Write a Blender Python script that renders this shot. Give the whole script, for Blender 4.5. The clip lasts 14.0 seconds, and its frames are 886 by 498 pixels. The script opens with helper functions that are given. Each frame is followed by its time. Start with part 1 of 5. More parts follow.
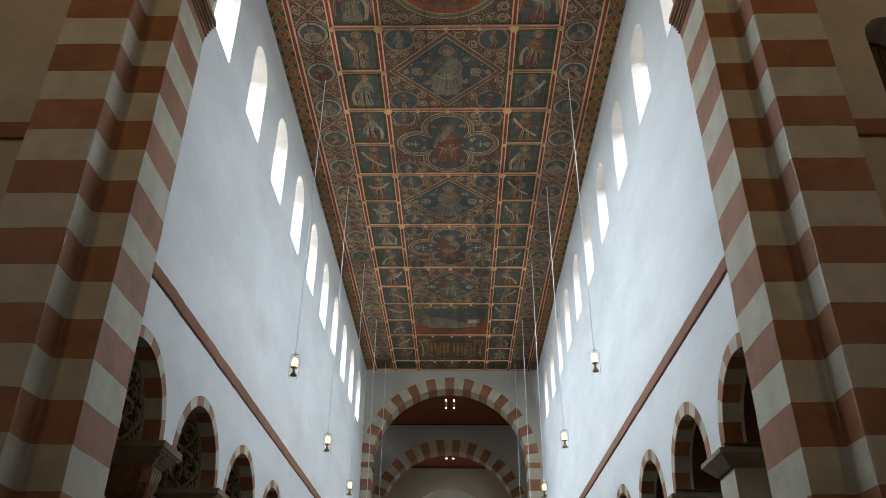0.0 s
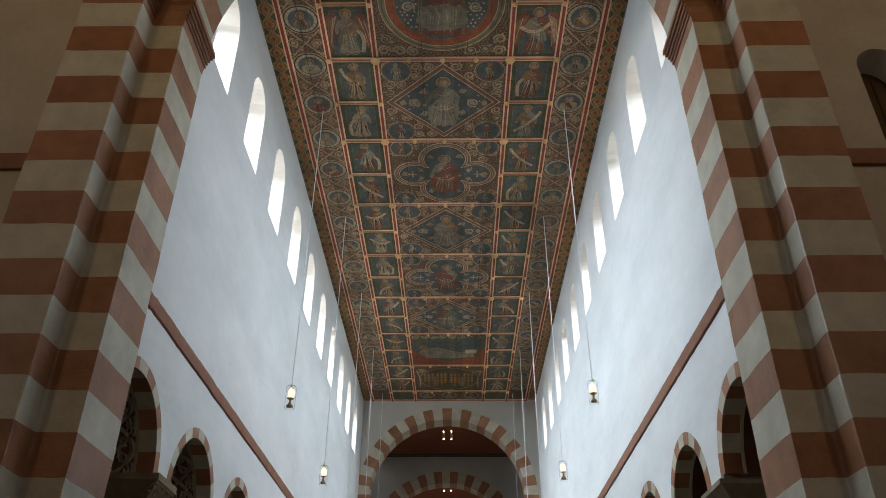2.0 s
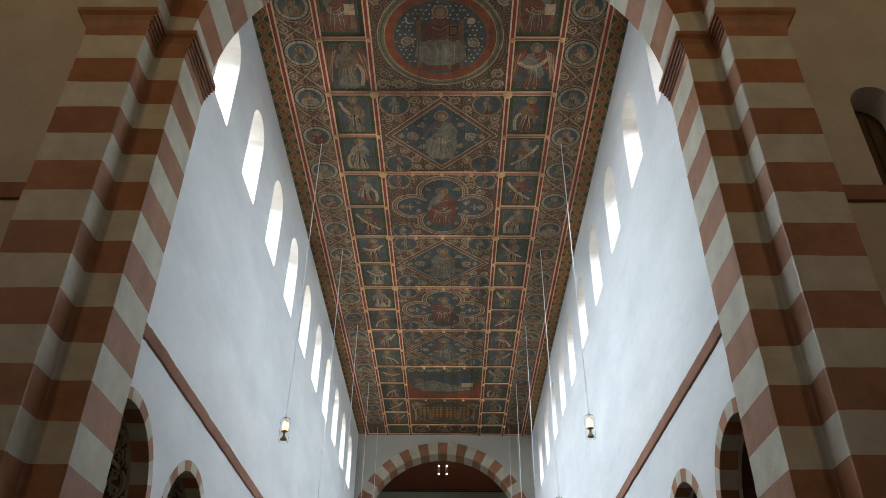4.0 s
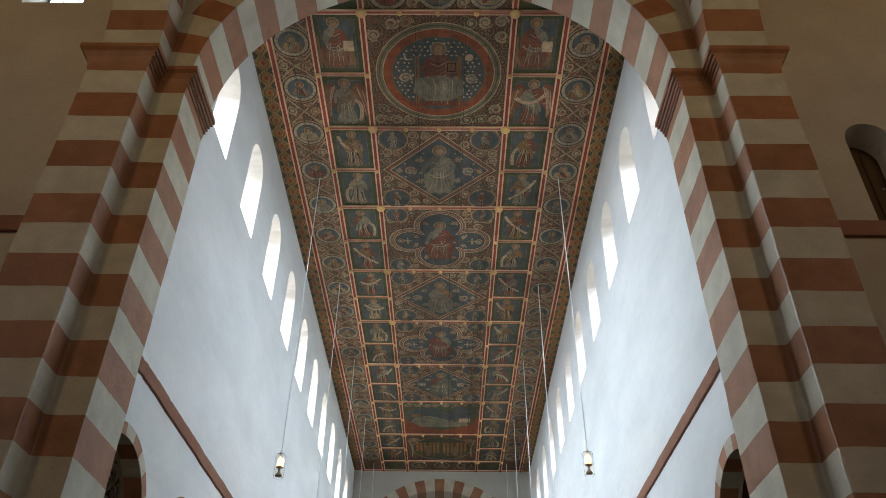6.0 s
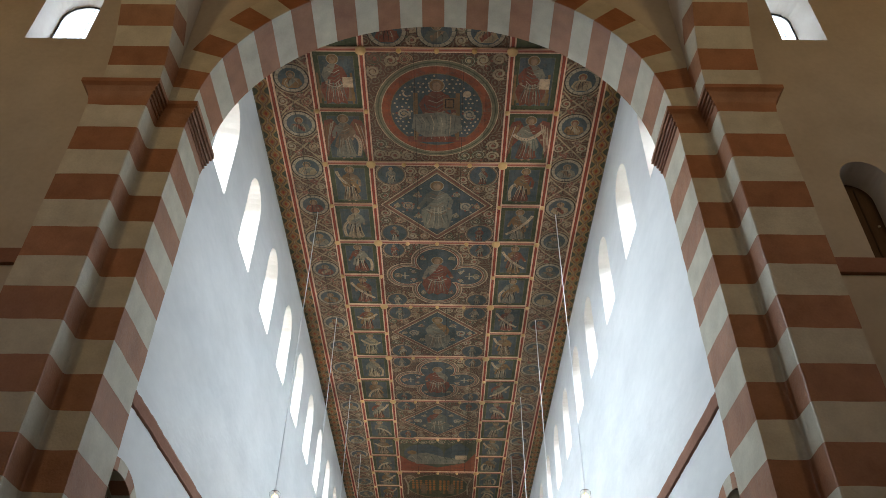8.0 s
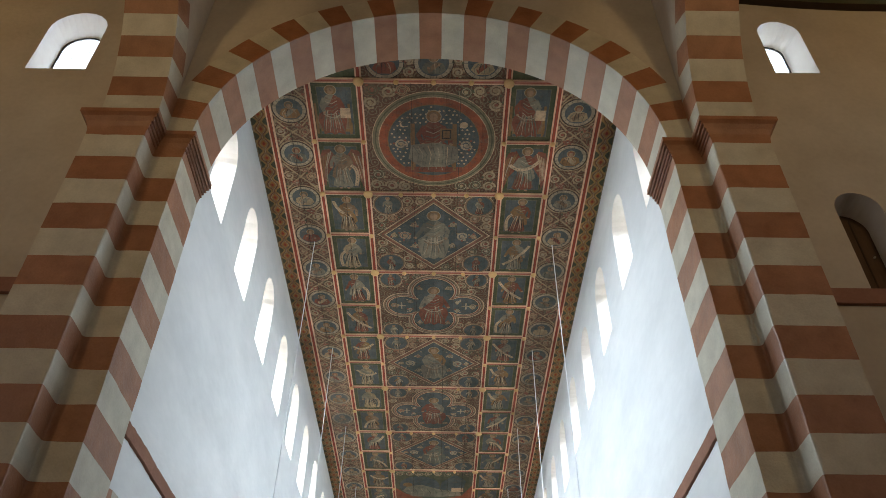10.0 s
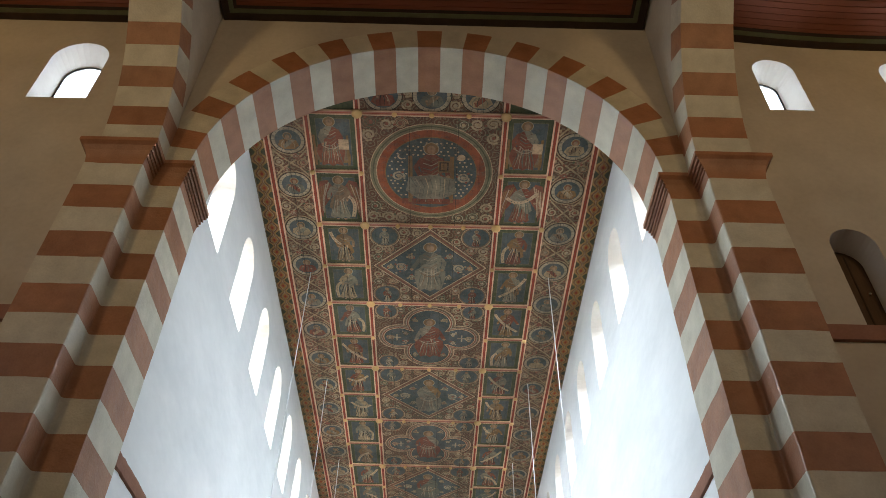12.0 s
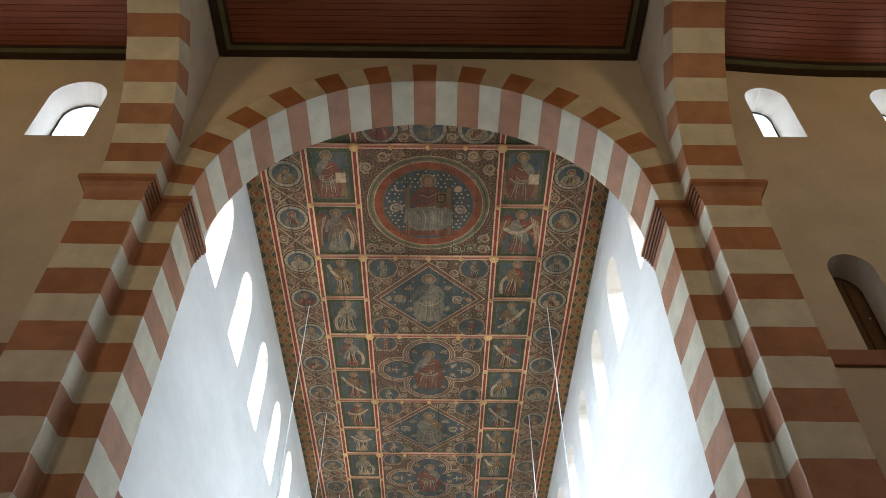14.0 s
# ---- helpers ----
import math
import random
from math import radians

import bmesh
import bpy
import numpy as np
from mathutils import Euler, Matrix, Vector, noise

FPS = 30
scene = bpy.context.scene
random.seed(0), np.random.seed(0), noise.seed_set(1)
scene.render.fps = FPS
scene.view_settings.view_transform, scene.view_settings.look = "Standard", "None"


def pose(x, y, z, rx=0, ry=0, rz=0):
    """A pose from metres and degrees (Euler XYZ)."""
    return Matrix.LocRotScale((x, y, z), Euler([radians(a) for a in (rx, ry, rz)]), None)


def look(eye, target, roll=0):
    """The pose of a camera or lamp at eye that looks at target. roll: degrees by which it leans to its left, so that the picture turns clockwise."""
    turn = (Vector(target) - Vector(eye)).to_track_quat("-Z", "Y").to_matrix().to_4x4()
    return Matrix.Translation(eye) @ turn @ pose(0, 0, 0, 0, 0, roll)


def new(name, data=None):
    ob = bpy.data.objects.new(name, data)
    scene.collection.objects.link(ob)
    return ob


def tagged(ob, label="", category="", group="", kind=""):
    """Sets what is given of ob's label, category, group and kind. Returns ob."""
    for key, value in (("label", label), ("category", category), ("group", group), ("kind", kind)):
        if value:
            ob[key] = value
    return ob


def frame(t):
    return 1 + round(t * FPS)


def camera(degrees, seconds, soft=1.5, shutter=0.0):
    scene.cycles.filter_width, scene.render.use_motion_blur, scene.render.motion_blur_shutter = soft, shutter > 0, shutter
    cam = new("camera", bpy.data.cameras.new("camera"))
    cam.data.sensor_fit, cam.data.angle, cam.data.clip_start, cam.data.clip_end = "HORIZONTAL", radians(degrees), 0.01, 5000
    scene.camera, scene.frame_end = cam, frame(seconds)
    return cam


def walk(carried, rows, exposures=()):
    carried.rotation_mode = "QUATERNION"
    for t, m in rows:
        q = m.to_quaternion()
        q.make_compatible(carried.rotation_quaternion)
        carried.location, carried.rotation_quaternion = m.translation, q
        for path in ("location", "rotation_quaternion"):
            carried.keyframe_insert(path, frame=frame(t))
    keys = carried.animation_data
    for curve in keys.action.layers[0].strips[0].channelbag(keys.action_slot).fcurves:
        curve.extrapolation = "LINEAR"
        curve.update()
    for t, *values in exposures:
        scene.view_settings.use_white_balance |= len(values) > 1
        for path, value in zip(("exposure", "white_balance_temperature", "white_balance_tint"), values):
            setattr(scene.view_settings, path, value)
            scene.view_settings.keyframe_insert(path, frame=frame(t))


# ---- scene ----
# ---- camera: a tripod in the crossing, tilting up from the far arch to the near arch ----
cam = camera(59.01, 14.0, soft=0.88)
EYE = (0.273, 0.0, 1.6)
# seconds, tilt, lean, turn
TILT = (
    (0.0, 29.94, -0.46, 0.93),
    (0.5, 30.45, -0.44, 0.91),
    (1.0, 31.04, -0.49, 0.82),
    (1.5, 31.56, -0.34, 0.83),
    (2.0, 32.12, -0.25, 0.81),
    (2.5, 32.69, -0.32, 0.70),
    (3.0, 33.31, -0.37, 0.60),
    (5.5, 36.32, -0.67, 0.11),
    (6.0, 37.00, -0.55, 0.12),
    (6.5, 37.69, -0.61, 0.01),
    (7.0, 38.36, -0.67, -0.12),
    (7.5, 38.97, -0.56, -0.08),
    (8.0, 39.56, -0.66, -0.22),
    (10.5, 42.32, -0.62, -0.59),
    (11.0, 42.90, -0.69, -0.73),
    (11.5, 43.45, -0.70, -0.83),
    (12.0, 44.09, -0.87, -1.10),
    (12.5, 44.69, -1.09, -1.39),
    (13.0, 45.28, -1.00, -1.40),
    (13.5, 45.80, -0.58, -1.03),
    (14.0, 46.37, -0.14, -0.56),
)
EXPOSURE = ((0.0, 0.0), (3.0, 0.02), (7.0, 0.22), (11.0, 0.48), (14.0, 0.68))
walk(cam, [(t, pose(*EYE, 90 + p, r, w)) for t, p, r, w in TILT], EXPOSURE)

# ---- light: overcast sky through the clerestory windows, plus added fill at unseen openings ----
world = bpy.data.worlds.new("sky")
scene.world = world
world.use_nodes = True
wn = world.node_tree
sky = wn.nodes.new("ShaderNodeTexSky")
sky.sky_type, sky.sun_disc = "NISHITA", False
sky.sun_elevation, sky.sun_rotation = radians(48), radians(-95)
wn.links.new(sky.outputs[0], wn.nodes["Background"].inputs[0])
wn.nodes["Background"].inputs[1].default_value = 0.15

sun = new("sun", bpy.data.lights.new("sun", "SUN"))
sun.data.energy, sun.data.angle, sun.data.color = 1.2, radians(14), (1.0, 0.95, 0.88)
sun.matrix_world = look((-40, -3, 45), (0, 0, 0))

SKY_COLOUR = (0.75, 0.885, 1.0)
# tint of the added fill from behind, not a sky colour
WARM_FILL = (1.0, 0.69, 0.31)


def opening_light(name, x, y, z, target, width, height, watts, colour=SKY_COLOUR, spread=104):
    """An area lamp in an opening: the sky's light in a window, or added fill."""
    lamp = new(name, bpy.data.lights.new(name, "AREA"))
    lamp.data.shape, lamp.data.size, lamp.data.size_y = "RECTANGLE", width, height
    lamp.data.energy, lamp.data.color = watts, colour
    lamp.data.spread = radians(spread)
    lamp.matrix_world = look((x, y, z), target)
    return lamp


# ---- plan ----
NAVE = 4.35          # half width of the nave
CEIL = 16.2          # nave ceiling
FRONT, BACK = 8.93, 10.05   # near crossing arch wall
PIER = 4.19          # half span of the near arch
PIL_X0, PIL_X1, PIL_Y = 4.70, 5.67, 8.45   # respond of the side arches
SPRING = 11.985
COURSE, RED0 = 0.532, 8.39
END = 37.7           # far arch wall
CROSS_CEIL = 17.08
TRANS_CEIL = 16.87


WIN_L, WIN_R, WIN_STEP, WIN_N = 11.22, 10.6, 2.64, 10
THICK = 0.95
for i in range(WIN_N):
    yl, yr = WIN_L + WIN_STEP * i, WIN_R + WIN_STEP * i
    opening_light("window_light_south", -NAVE - THICK + 0.03, yl, 14.05, (0, yl, 9.8), 0.8, 1.6, 114)
    opening_light("window_light_north", NAVE + THICK - 0.03, yr, 14.05, (0, yr, 9.8), 0.8, 1.6, 56 if i else 24)
for x, z, width in ((-7.25, 14.95, 0.8), (-9.86, 14.95, 0.8), (6.97, 15.05, 0.6), (9.60, 15.05, 0.6)):
    opening_light("window_light_transept", x, FRONT + 0.62, z + 0.2, (x, 0, z + 0.2), width + 0.35, 2.1, 20, SKY_COLOUR, 180)
# added fill from the transept ends, where no windows are in view
for c in (-4.5, -1.0, 2.5):
    for side in (-1, 1):
        opening_light("fill_light_transept_end", side * 15.5, c, 12.4, (0, c, 12.6), 1.4, 4.6, 26)
# added warm fill from behind, standing in for bounced light
for c, watts in ((-9.5, 122), (-3.0, 25), (3.0, 22), (9.5, 120)):
    opening_light("fill_light_rear", c, -9.5, 12.6, (c, 0, 14.6), 1.4, 3.6, watts, WARM_FILL)
# added fill that brightens the far crossing and choir
for c in (42.8, 51.5):
    for side in (-1, 1):
        opening_light("fill_light_choir", side * 6.45, c, 12.6, (0, c, 11.5), 1.0, 2.0, 15 if c < 45 else 48, (1.0, 0.93, 0.82))


# ---- materials ----
def mat(name, a, b, scale=1.5, rough=0.85, bump=0.15, fine=40.0, stretch=(1, 1, 1), vary=0.0, metal=0.0, spread=0.35, soot=0.0, gloss=0.25):
    """Two tones mottled at a broad and a fine scale, with fine relief; vary: difference from piece to piece."""
    m = bpy.data.materials.new(name)
    m.use_nodes = True
    nt = m.node_tree
    n, l = nt.nodes, nt.links
    bsdf = n["Principled BSDF"]
    bsdf.inputs["Roughness"].default_value = rough
    bsdf.inputs["Metallic"].default_value = metal
    bsdf.inputs["Specular IOR Level"].default_value = gloss
    geo = n.new("ShaderNodeNewGeometry")
    mp = n.new("ShaderNodeMapping")
    mp.inputs["Scale"].default_value = stretch
    l.new(geo.outputs["Position"], mp.inputs[0])
    broad, small = n.new("ShaderNodeTexNoise"), n.new("ShaderNodeTexNoise")
    for t, s, d in ((broad, scale, 5), (small, fine, 3)):
        t.inputs["Scale"].default_value, t.inputs["Detail"].default_value = s, d
        l.new(mp.outputs[0], t.inputs["Vector"])
    add = n.new("ShaderNodeMath")
    add.operation = "MULTIPLY_ADD"
    l.new(small.outputs[0], add.inputs[0])
    add.inputs[1].default_value = 0.35
    l.new(broad.outputs[0], add.inputs[2])
    ramp = n.new("ShaderNodeMapRange")
    ramp.inputs[1].default_value, ramp.inputs[2].default_value = 0.675 - spread, 0.675 + spread
    l.new(add.outputs[0], ramp.inputs[0])
    mix = n.new("ShaderNodeMix")
    mix.data_type = "RGBA"
    mix.inputs[6].default_value, mix.inputs[7].default_value = (*a, 1), (*b, 1)
    l.new(ramp.outputs[0], mix.inputs[0])
    out = mix.outputs[2]
    if vary:
        info = n.new("ShaderNodeObjectInfo")
        mr = n.new("ShaderNodeMapRange")
        mr.inputs[3].default_value, mr.inputs[4].default_value = 1 - vary, 1 + vary
        l.new(info.outputs["Random"], mr.inputs[0])
        hsv = n.new("ShaderNodeHueSaturation")
        l.new(mr.outputs[0], hsv.inputs["Value"])
        l.new(out, hsv.inputs["Color"])
        out = hsv.outputs[0]
    if soot:
        # broad smoky stains
        big = n.new("ShaderNodeTexNoise")
        big.inputs["Scale"].default_value, big.inputs["Detail"].default_value = 0.55, 4
        l.new(geo.outputs["Position"], big.inputs["Vector"])
        dim = n.new("ShaderNodeMapRange")
        dim.inputs[1].default_value, dim.inputs[2].default_value, dim.inputs[3].default_value, dim.inputs[4].default_value = 0.32, 0.55, 1 - soot, 1.0
        l.new(big.outputs[0], dim.inputs[0])
        hs = n.new("ShaderNodeHueSaturation")
        l.new(dim.outputs[0], hs.inputs["Value"])
        l.new(out, hs.inputs["Color"])
        out = hs.outputs[0]
    l.new(out, bsdf.inputs["Base Color"])
    if bump:
        b_ = n.new("ShaderNodeBump")
        b_.inputs["Strength"].default_value, b_.inputs["Distance"].default_value = bump, 0.03
        l.new(add.outputs[0], b_.inputs["Height"])
        l.new(b_.outputs[0], bsdf.inputs["Normal"])
    return m


def glow(name, colour, strength):
    m = bpy.data.materials.new(name)
    m.use_nodes = True
    b = m.node_tree.nodes["Principled BSDF"]
    b.inputs["Base Color"].default_value = (*colour, 1)
    b.inputs["Emission Color"].default_value = (*colour, 1)
    b.inputs["Emission Strength"].default_value = strength
    return m


def glass(name, colour=(0.95, 0.97, 1.0), rough=0.02, ior=1.1):
    m = bpy.data.materials.new(name)
    m.use_nodes = True
    b = m.node_tree.nodes["Principled BSDF"]
    b.inputs["Base Color"].default_value = (*colour, 1)
    b.inputs["Transmission Weight"].default_value = 1.0
    b.inputs["Roughness"].default_value = rough
    b.inputs["IOR"].default_value = ior
    return m


M_WHITE = mat("white_limewash", (0.70, 0.705, 0.70), (0.86, 0.86, 0.85), 1.0, 0.9, 0.55, 7, (1, 0.42, 1), spread=0.30)
# warm grey plaster, darkened: the far end's shade is put into its colour
M_SHADED_GREY = mat("shaded_grey_plaster", (0.46, 0.44, 0.39), (0.56, 0.535, 0.48), 0.8, 0.92, 0.3, 12)
M_REVEAL = mat("window_reveal_plaster", (0.76, 0.69, 0.62), (0.85, 0.80, 0.74), 2.0, 0.9, 0.15, 14)
M_BEIGE = mat("warm_plaster", (0.46, 0.40, 0.32), (0.60, 0.53, 0.435), 0.9, 0.92, 0.5, 11, spread=0.28)
M_CREAM = mat("cream_sandstone", (0.44, 0.395, 0.30), (0.61, 0.56, 0.44), 2.6, 0.5, 0.5, 34, vary=0.06, spread=0.25, gloss=0.6)
M_RED = mat("red_sandstone", (0.245, 0.096, 0.038), (0.385, 0.165, 0.075), 2.8, 0.5, 0.5, 34, vary=0.08, spread=0.25, gloss=0.6)
M_STRING = mat("red_string_course", (0.24, 0.115, 0.075), (0.35, 0.175, 0.12), 3, 0.88, 0.35, 24)
M_FLOOR = mat("sandstone_floor", (0.17, 0.14, 0.105), (0.24, 0.20, 0.15), 1.2, 0.6, 0.1, 20)
M_BOARD = mat("dark_red_boards", (0.21, 0.060, 0.030), (0.31, 0.10, 0.050), 1.5, 0.7, 0.2, 18, (0.3, 3, 3))
M_BATTEN = mat("black_brown_batten", (0.035, 0.022, 0.014), (0.07, 0.04, 0.025), 3, 0.7, 0.2, 20)
M_GREENTRIM = mat("dull_green_trim", (0.12, 0.125, 0.062), (0.19, 0.185, 0.10), 3, 0.7, 0.2, 20)
M_STUCCO = mat("grey_stucco", (0.30, 0.25, 0.17), (0.42, 0.36, 0.26), 6, 0.9, 0.4, 40)
M_CAPITAL = mat("dark_weathered_sandstone", (0.21, 0.165, 0.10), (0.34, 0.27, 0.18), 5, 0.9, 0.5, 30, spread=0.25)
M_TAN = mat("tan_weathered_sandstone", (0.24, 0.19, 0.13), (0.36, 0.295, 0.21), 4, 0.88, 0.5, 28, spread=0.25)
M_REDCAP = mat("dark_red_weathered_sandstone", (0.14, 0.062, 0.032), (0.27, 0.12, 0.062), 5, 0.85, 0.6, 26, spread=0.22)
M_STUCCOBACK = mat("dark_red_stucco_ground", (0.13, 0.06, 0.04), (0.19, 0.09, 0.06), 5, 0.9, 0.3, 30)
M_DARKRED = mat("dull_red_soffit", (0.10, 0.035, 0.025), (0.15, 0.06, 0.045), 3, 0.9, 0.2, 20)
M_CABLE = mat("steel_cable", (0.70, 0.71, 0.72), (0.82, 0.82, 0.82), 8, 0.5, 0, 40)
M_METAL = mat("lamp_brass", (0.22, 0.16, 0.10), (0.32, 0.25, 0.17), 8, 0.4, 0, 40, metal=0.5)
M_BULB = glow("lamp_glow", (1.0, 0.58, 0.24), 3.2)
M_SPOT = glow("spot_glow", (1.0, 0.80, 0.55), 6)
M_GLASS = glass("clear_glass")
M_LAMPGLASS = glass("lamp_glass", (0.98, 0.97, 0.95), 0.1, 1.015)
M_IRON = mat("wrought_iron", (0.03, 0.03, 0.03), (0.06, 0.055, 0.05), 8, 0.6, 0, 40)
M_DOORWOOD = mat("dark_shutter_wood", (0.07, 0.04, 0.022), (0.12, 0.07, 0.04), 4, 0.7, 0.2, 30, (4, 4, 0.6))

# ---- paints of the ceiling ----
PAINT = {
    "ground": ((0.050, 0.030, 0.017), (0.105, 0.062, 0.036)),
    "scroll": ((0.18, 0.145, 0.095), (0.31, 0.25, 0.165)),
    "scrollred": ((0.13, 0.048, 0.032), (0.20, 0.08, 0.055)),
    "blue": ((0.039, 0.055, 0.064), (0.072, 0.094, 0.106)),
    "green": ((0.036, 0.046, 0.020), (0.070, 0.080, 0.040)),
    "red": ((0.15, 0.042, 0.018), (0.24, 0.075, 0.032)),
    "robe": ((0.11, 0.112, 0.095), (0.20, 0.19, 0.155)),
    "robered": ((0.10, 0.032, 0.019), (0.175, 0.062, 0.038)),
    "robedark": ((0.065, 0.075, 0.066), (0.12, 0.130, 0.112)),
    "ochre": ((0.125, 0.075, 0.032), (0.20, 0.125, 0.056)),
}
PAINT.update({
    "tan": ((0.11, 0.078, 0.050), (0.19, 0.14, 0.095)),
    "sage": ((0.10, 0.10, 0.066), (0.17, 0.165, 0.112)),
    "flesh": ((0.21, 0.140, 0.090), (0.27, 0.185, 0.125)),
    "cream": ((0.30, 0.23, 0.16), (0.42, 0.33, 0.24)),
    "pale": ((0.20, 0.18, 0.14), (0.31, 0.275, 0.22)),
    "railred": ((0.17, 0.032, 0.017), (0.24, 0.052, 0.028)),
    "railcream": ((0.45, 0.32, 0.235), (0.58, 0.44, 0.34)),
    "railpink": ((0.26, 0.13, 0.10), (0.34, 0.18, 0.14)),
    "border": ((0.23, 0.155, 0.062), (0.33, 0.23, 0.10)),
    "orange": ((0.26, 0.105, 0.03), (0.36, 0.155, 0.05)),
    "olive": ((0.045, 0.055, 0.034), (0.085, 0.092, 0.058)),
    "gold": ((0.42, 0.29, 0.14), (0.56, 0.42, 0.22)),
    "dark": ((0.018, 0.014, 0.011), (0.035, 0.028, 0.022)),
})
WARM = lambda c: (c[0] * 1.50, c[1] * 1.25, c[2] * 1.03)
PM = {k: mat("paint_" + k, WARM(a), WARM(b), 4.0, 0.75, 0.12, 26, spread=0.26, soot=0.4) for k, (a, b) in PAINT.items()}


def curl_paint(name, ground, vine, leaf):
    """A painted ground full of small curling tendrils: rings about scattered hearts, broken and bent."""
    m = mat(name, ground[0], ground[1], 4.0, 0.75, 0.12, 26, spread=0.26, soot=0.4)
    nt = m.node_tree
    n, l = nt.nodes, nt.links
    bsdf = n["Principled BSDF"]
    base = bsdf.inputs["Base Color"].links[0].from_socket
    geo = n.new("ShaderNodeNewGeometry")
    bend = n.new("ShaderNodeTexNoise")
    bend.inputs["Scale"].default_value = 3.0
    l.new(geo.outputs["Position"], bend.inputs["Vector"])
    mixv = n.new("ShaderNodeMix")
    mixv.data_type = "VECTOR"
    mixv.inputs[0].default_value = 0.12
    l.new(geo.outputs["Position"], mixv.inputs[4])
    l.new(bend.outputs["Color"], mixv.inputs[5])
    cells = n.new("ShaderNodeTexVoronoi")
    cells.voronoi_dimensions = "2D"
    cells.inputs["Scale"].default_value = 4.6
    l.new(mixv.outputs[1], cells.inputs["Vector"])
    wave = n.new("ShaderNodeMath")
    wave.operation = "MULTIPLY"
    wave.inputs[1].default_value = 21.0
    l.new(cells.outputs["Distance"], wave.inputs[0])
    sine = n.new("ShaderNodeMath")
    sine.operation = "SINE"
    l.new(wave.outputs[0], sine.inputs[0])
    for lo, hi, colour, sock in ((0.35, 0.75, vine, sine.outputs[0]), (-0.45, -0.9, leaf, sine.outputs[0])):
        mr = n.new("ShaderNodeMapRange")
        mr.inputs[1].default_value, mr.inputs[2].default_value, mr.inputs[4].default_value = lo, hi, 0.72
        l.new(sock, mr.inputs[0])
        mx = n.new("ShaderNodeMix")
        mx.data_type = "RGBA"
        mx.inputs[7].default_value = (*colour, 1)
        l.new(mr.outputs[0], mx.inputs[0])
        l.new(base, mx.inputs[6])
        base = mx.outputs[2]
    l.new(base, bsdf.inputs["Base Color"])
    return m


def aged(m):
    """Old paint: rubbed and dusty patches, a tone of its own for every board, fine dark joints."""
    nt = m.node_tree
    n, l = nt.nodes, nt.links
    bsdf = n["Principled BSDF"]
    base = bsdf.inputs["Base Color"].links[0].from_socket
    geo = n.new("ShaderNodeNewGeometry")
    for scale, lo, hi, most, colour in ((6.0, 0.50, 0.66, 0.42, (0.115, 0.084, 0.054)), (15.0, 0.54, 0.70, 0.48, (0.035, 0.026, 0.02)), (24.0, 0.56, 0.74, 0.28, (0.30, 0.225, 0.14))):
        t = n.new("ShaderNodeTexNoise")
        t.inputs["Scale"].default_value, t.inputs["Detail"].default_value, t.inputs["Roughness"].default_value = scale, 5, 0.62
        l.new(geo.outputs["Position"], t.inputs["Vector"])
        mr = n.new("ShaderNodeMapRange")
        mr.inputs[1].default_value, mr.inputs[2].default_value, mr.inputs[4].default_value = lo, hi, most
        l.new(t.outputs[0], mr.inputs[0])
        mx = n.new("ShaderNodeMix")
        mx.data_type = "RGBA"
        mx.inputs[7].default_value = (*colour, 1)
        l.new(mr.outputs[0], mx.inputs[0])
        l.new(base, mx.inputs[6])
        base = mx.outputs[2]
    xyz = n.new("ShaderNodeSeparateXYZ")
    l.new(geo.outputs["Position"], xyz.inputs[0])
    board = n.new("ShaderNodeMath")
    board.operation = "DIVIDE"
    board.inputs[1].default_value = 0.29
    l.new(xyz.outputs[0], board.inputs[0])
    whole, rest = n.new("ShaderNodeMath"), n.new("ShaderNodeMath")
    whole.operation, rest.operation = "FLOOR", "FRACT"
    dice = n.new("ShaderNodeTexWhiteNoise")
    dice.noise_dimensions = "1D"
    l.new(board.outputs[0], whole.inputs[0])
    l.new(board.outputs[0], rest.inputs[0])
    l.new(whole.outputs[0], dice.inputs["W"])
    tone, joint, both = n.new("ShaderNodeMapRange"), n.new("ShaderNodeMapRange"), n.new("ShaderNodeMath")
    tone.inputs[3].default_value, tone.inputs[4].default_value = 0.84, 1.12
    joint.inputs[1].default_value, joint.inputs[2].default_value, joint.inputs[3].default_value = 0.0, 0.03, 0.55
    both.operation = "MULTIPLY"
    l.new(dice.outputs["Value"], tone.inputs[0])
    l.new(rest.outputs[0], joint.inputs[0])
    l.new(tone.outputs[0], both.inputs[0])
    l.new(joint.outputs[0], both.inputs[1])
    hsv = n.new("ShaderNodeHueSaturation")
    l.new(both.outputs[0], hsv.inputs["Value"])
    l.new(base, hsv.inputs["Color"])
    l.new(hsv.outputs[0], bsdf.inputs["Base Color"])


PM["ground"] = curl_paint("paint_scrollwork", [WARM(q) for q in PAINT["ground"]], (0.23, 0.165, 0.10), (0.135, 0.044, 0.024))
for key, m in PM.items():
    if not key.startswith("rail") and key != "gold":
        aged(m)


# ---- mesh helpers ----
def add_box(bm, x0, x1, y0, y1, z0, z1):
    v = [bm.verts.new((x, y, z)) for z in (z0, z1) for x, y in ((x0, y0), (x1, y0), (x1, y1), (x0, y1))]
    for f in ((3, 2, 1, 0), (4, 5, 6, 7), (0, 1, 5, 4), (1, 2, 6, 5), (2, 3, 7, 6), (3, 0, 4, 7)):
        bm.faces.new([v[i] for i in f])


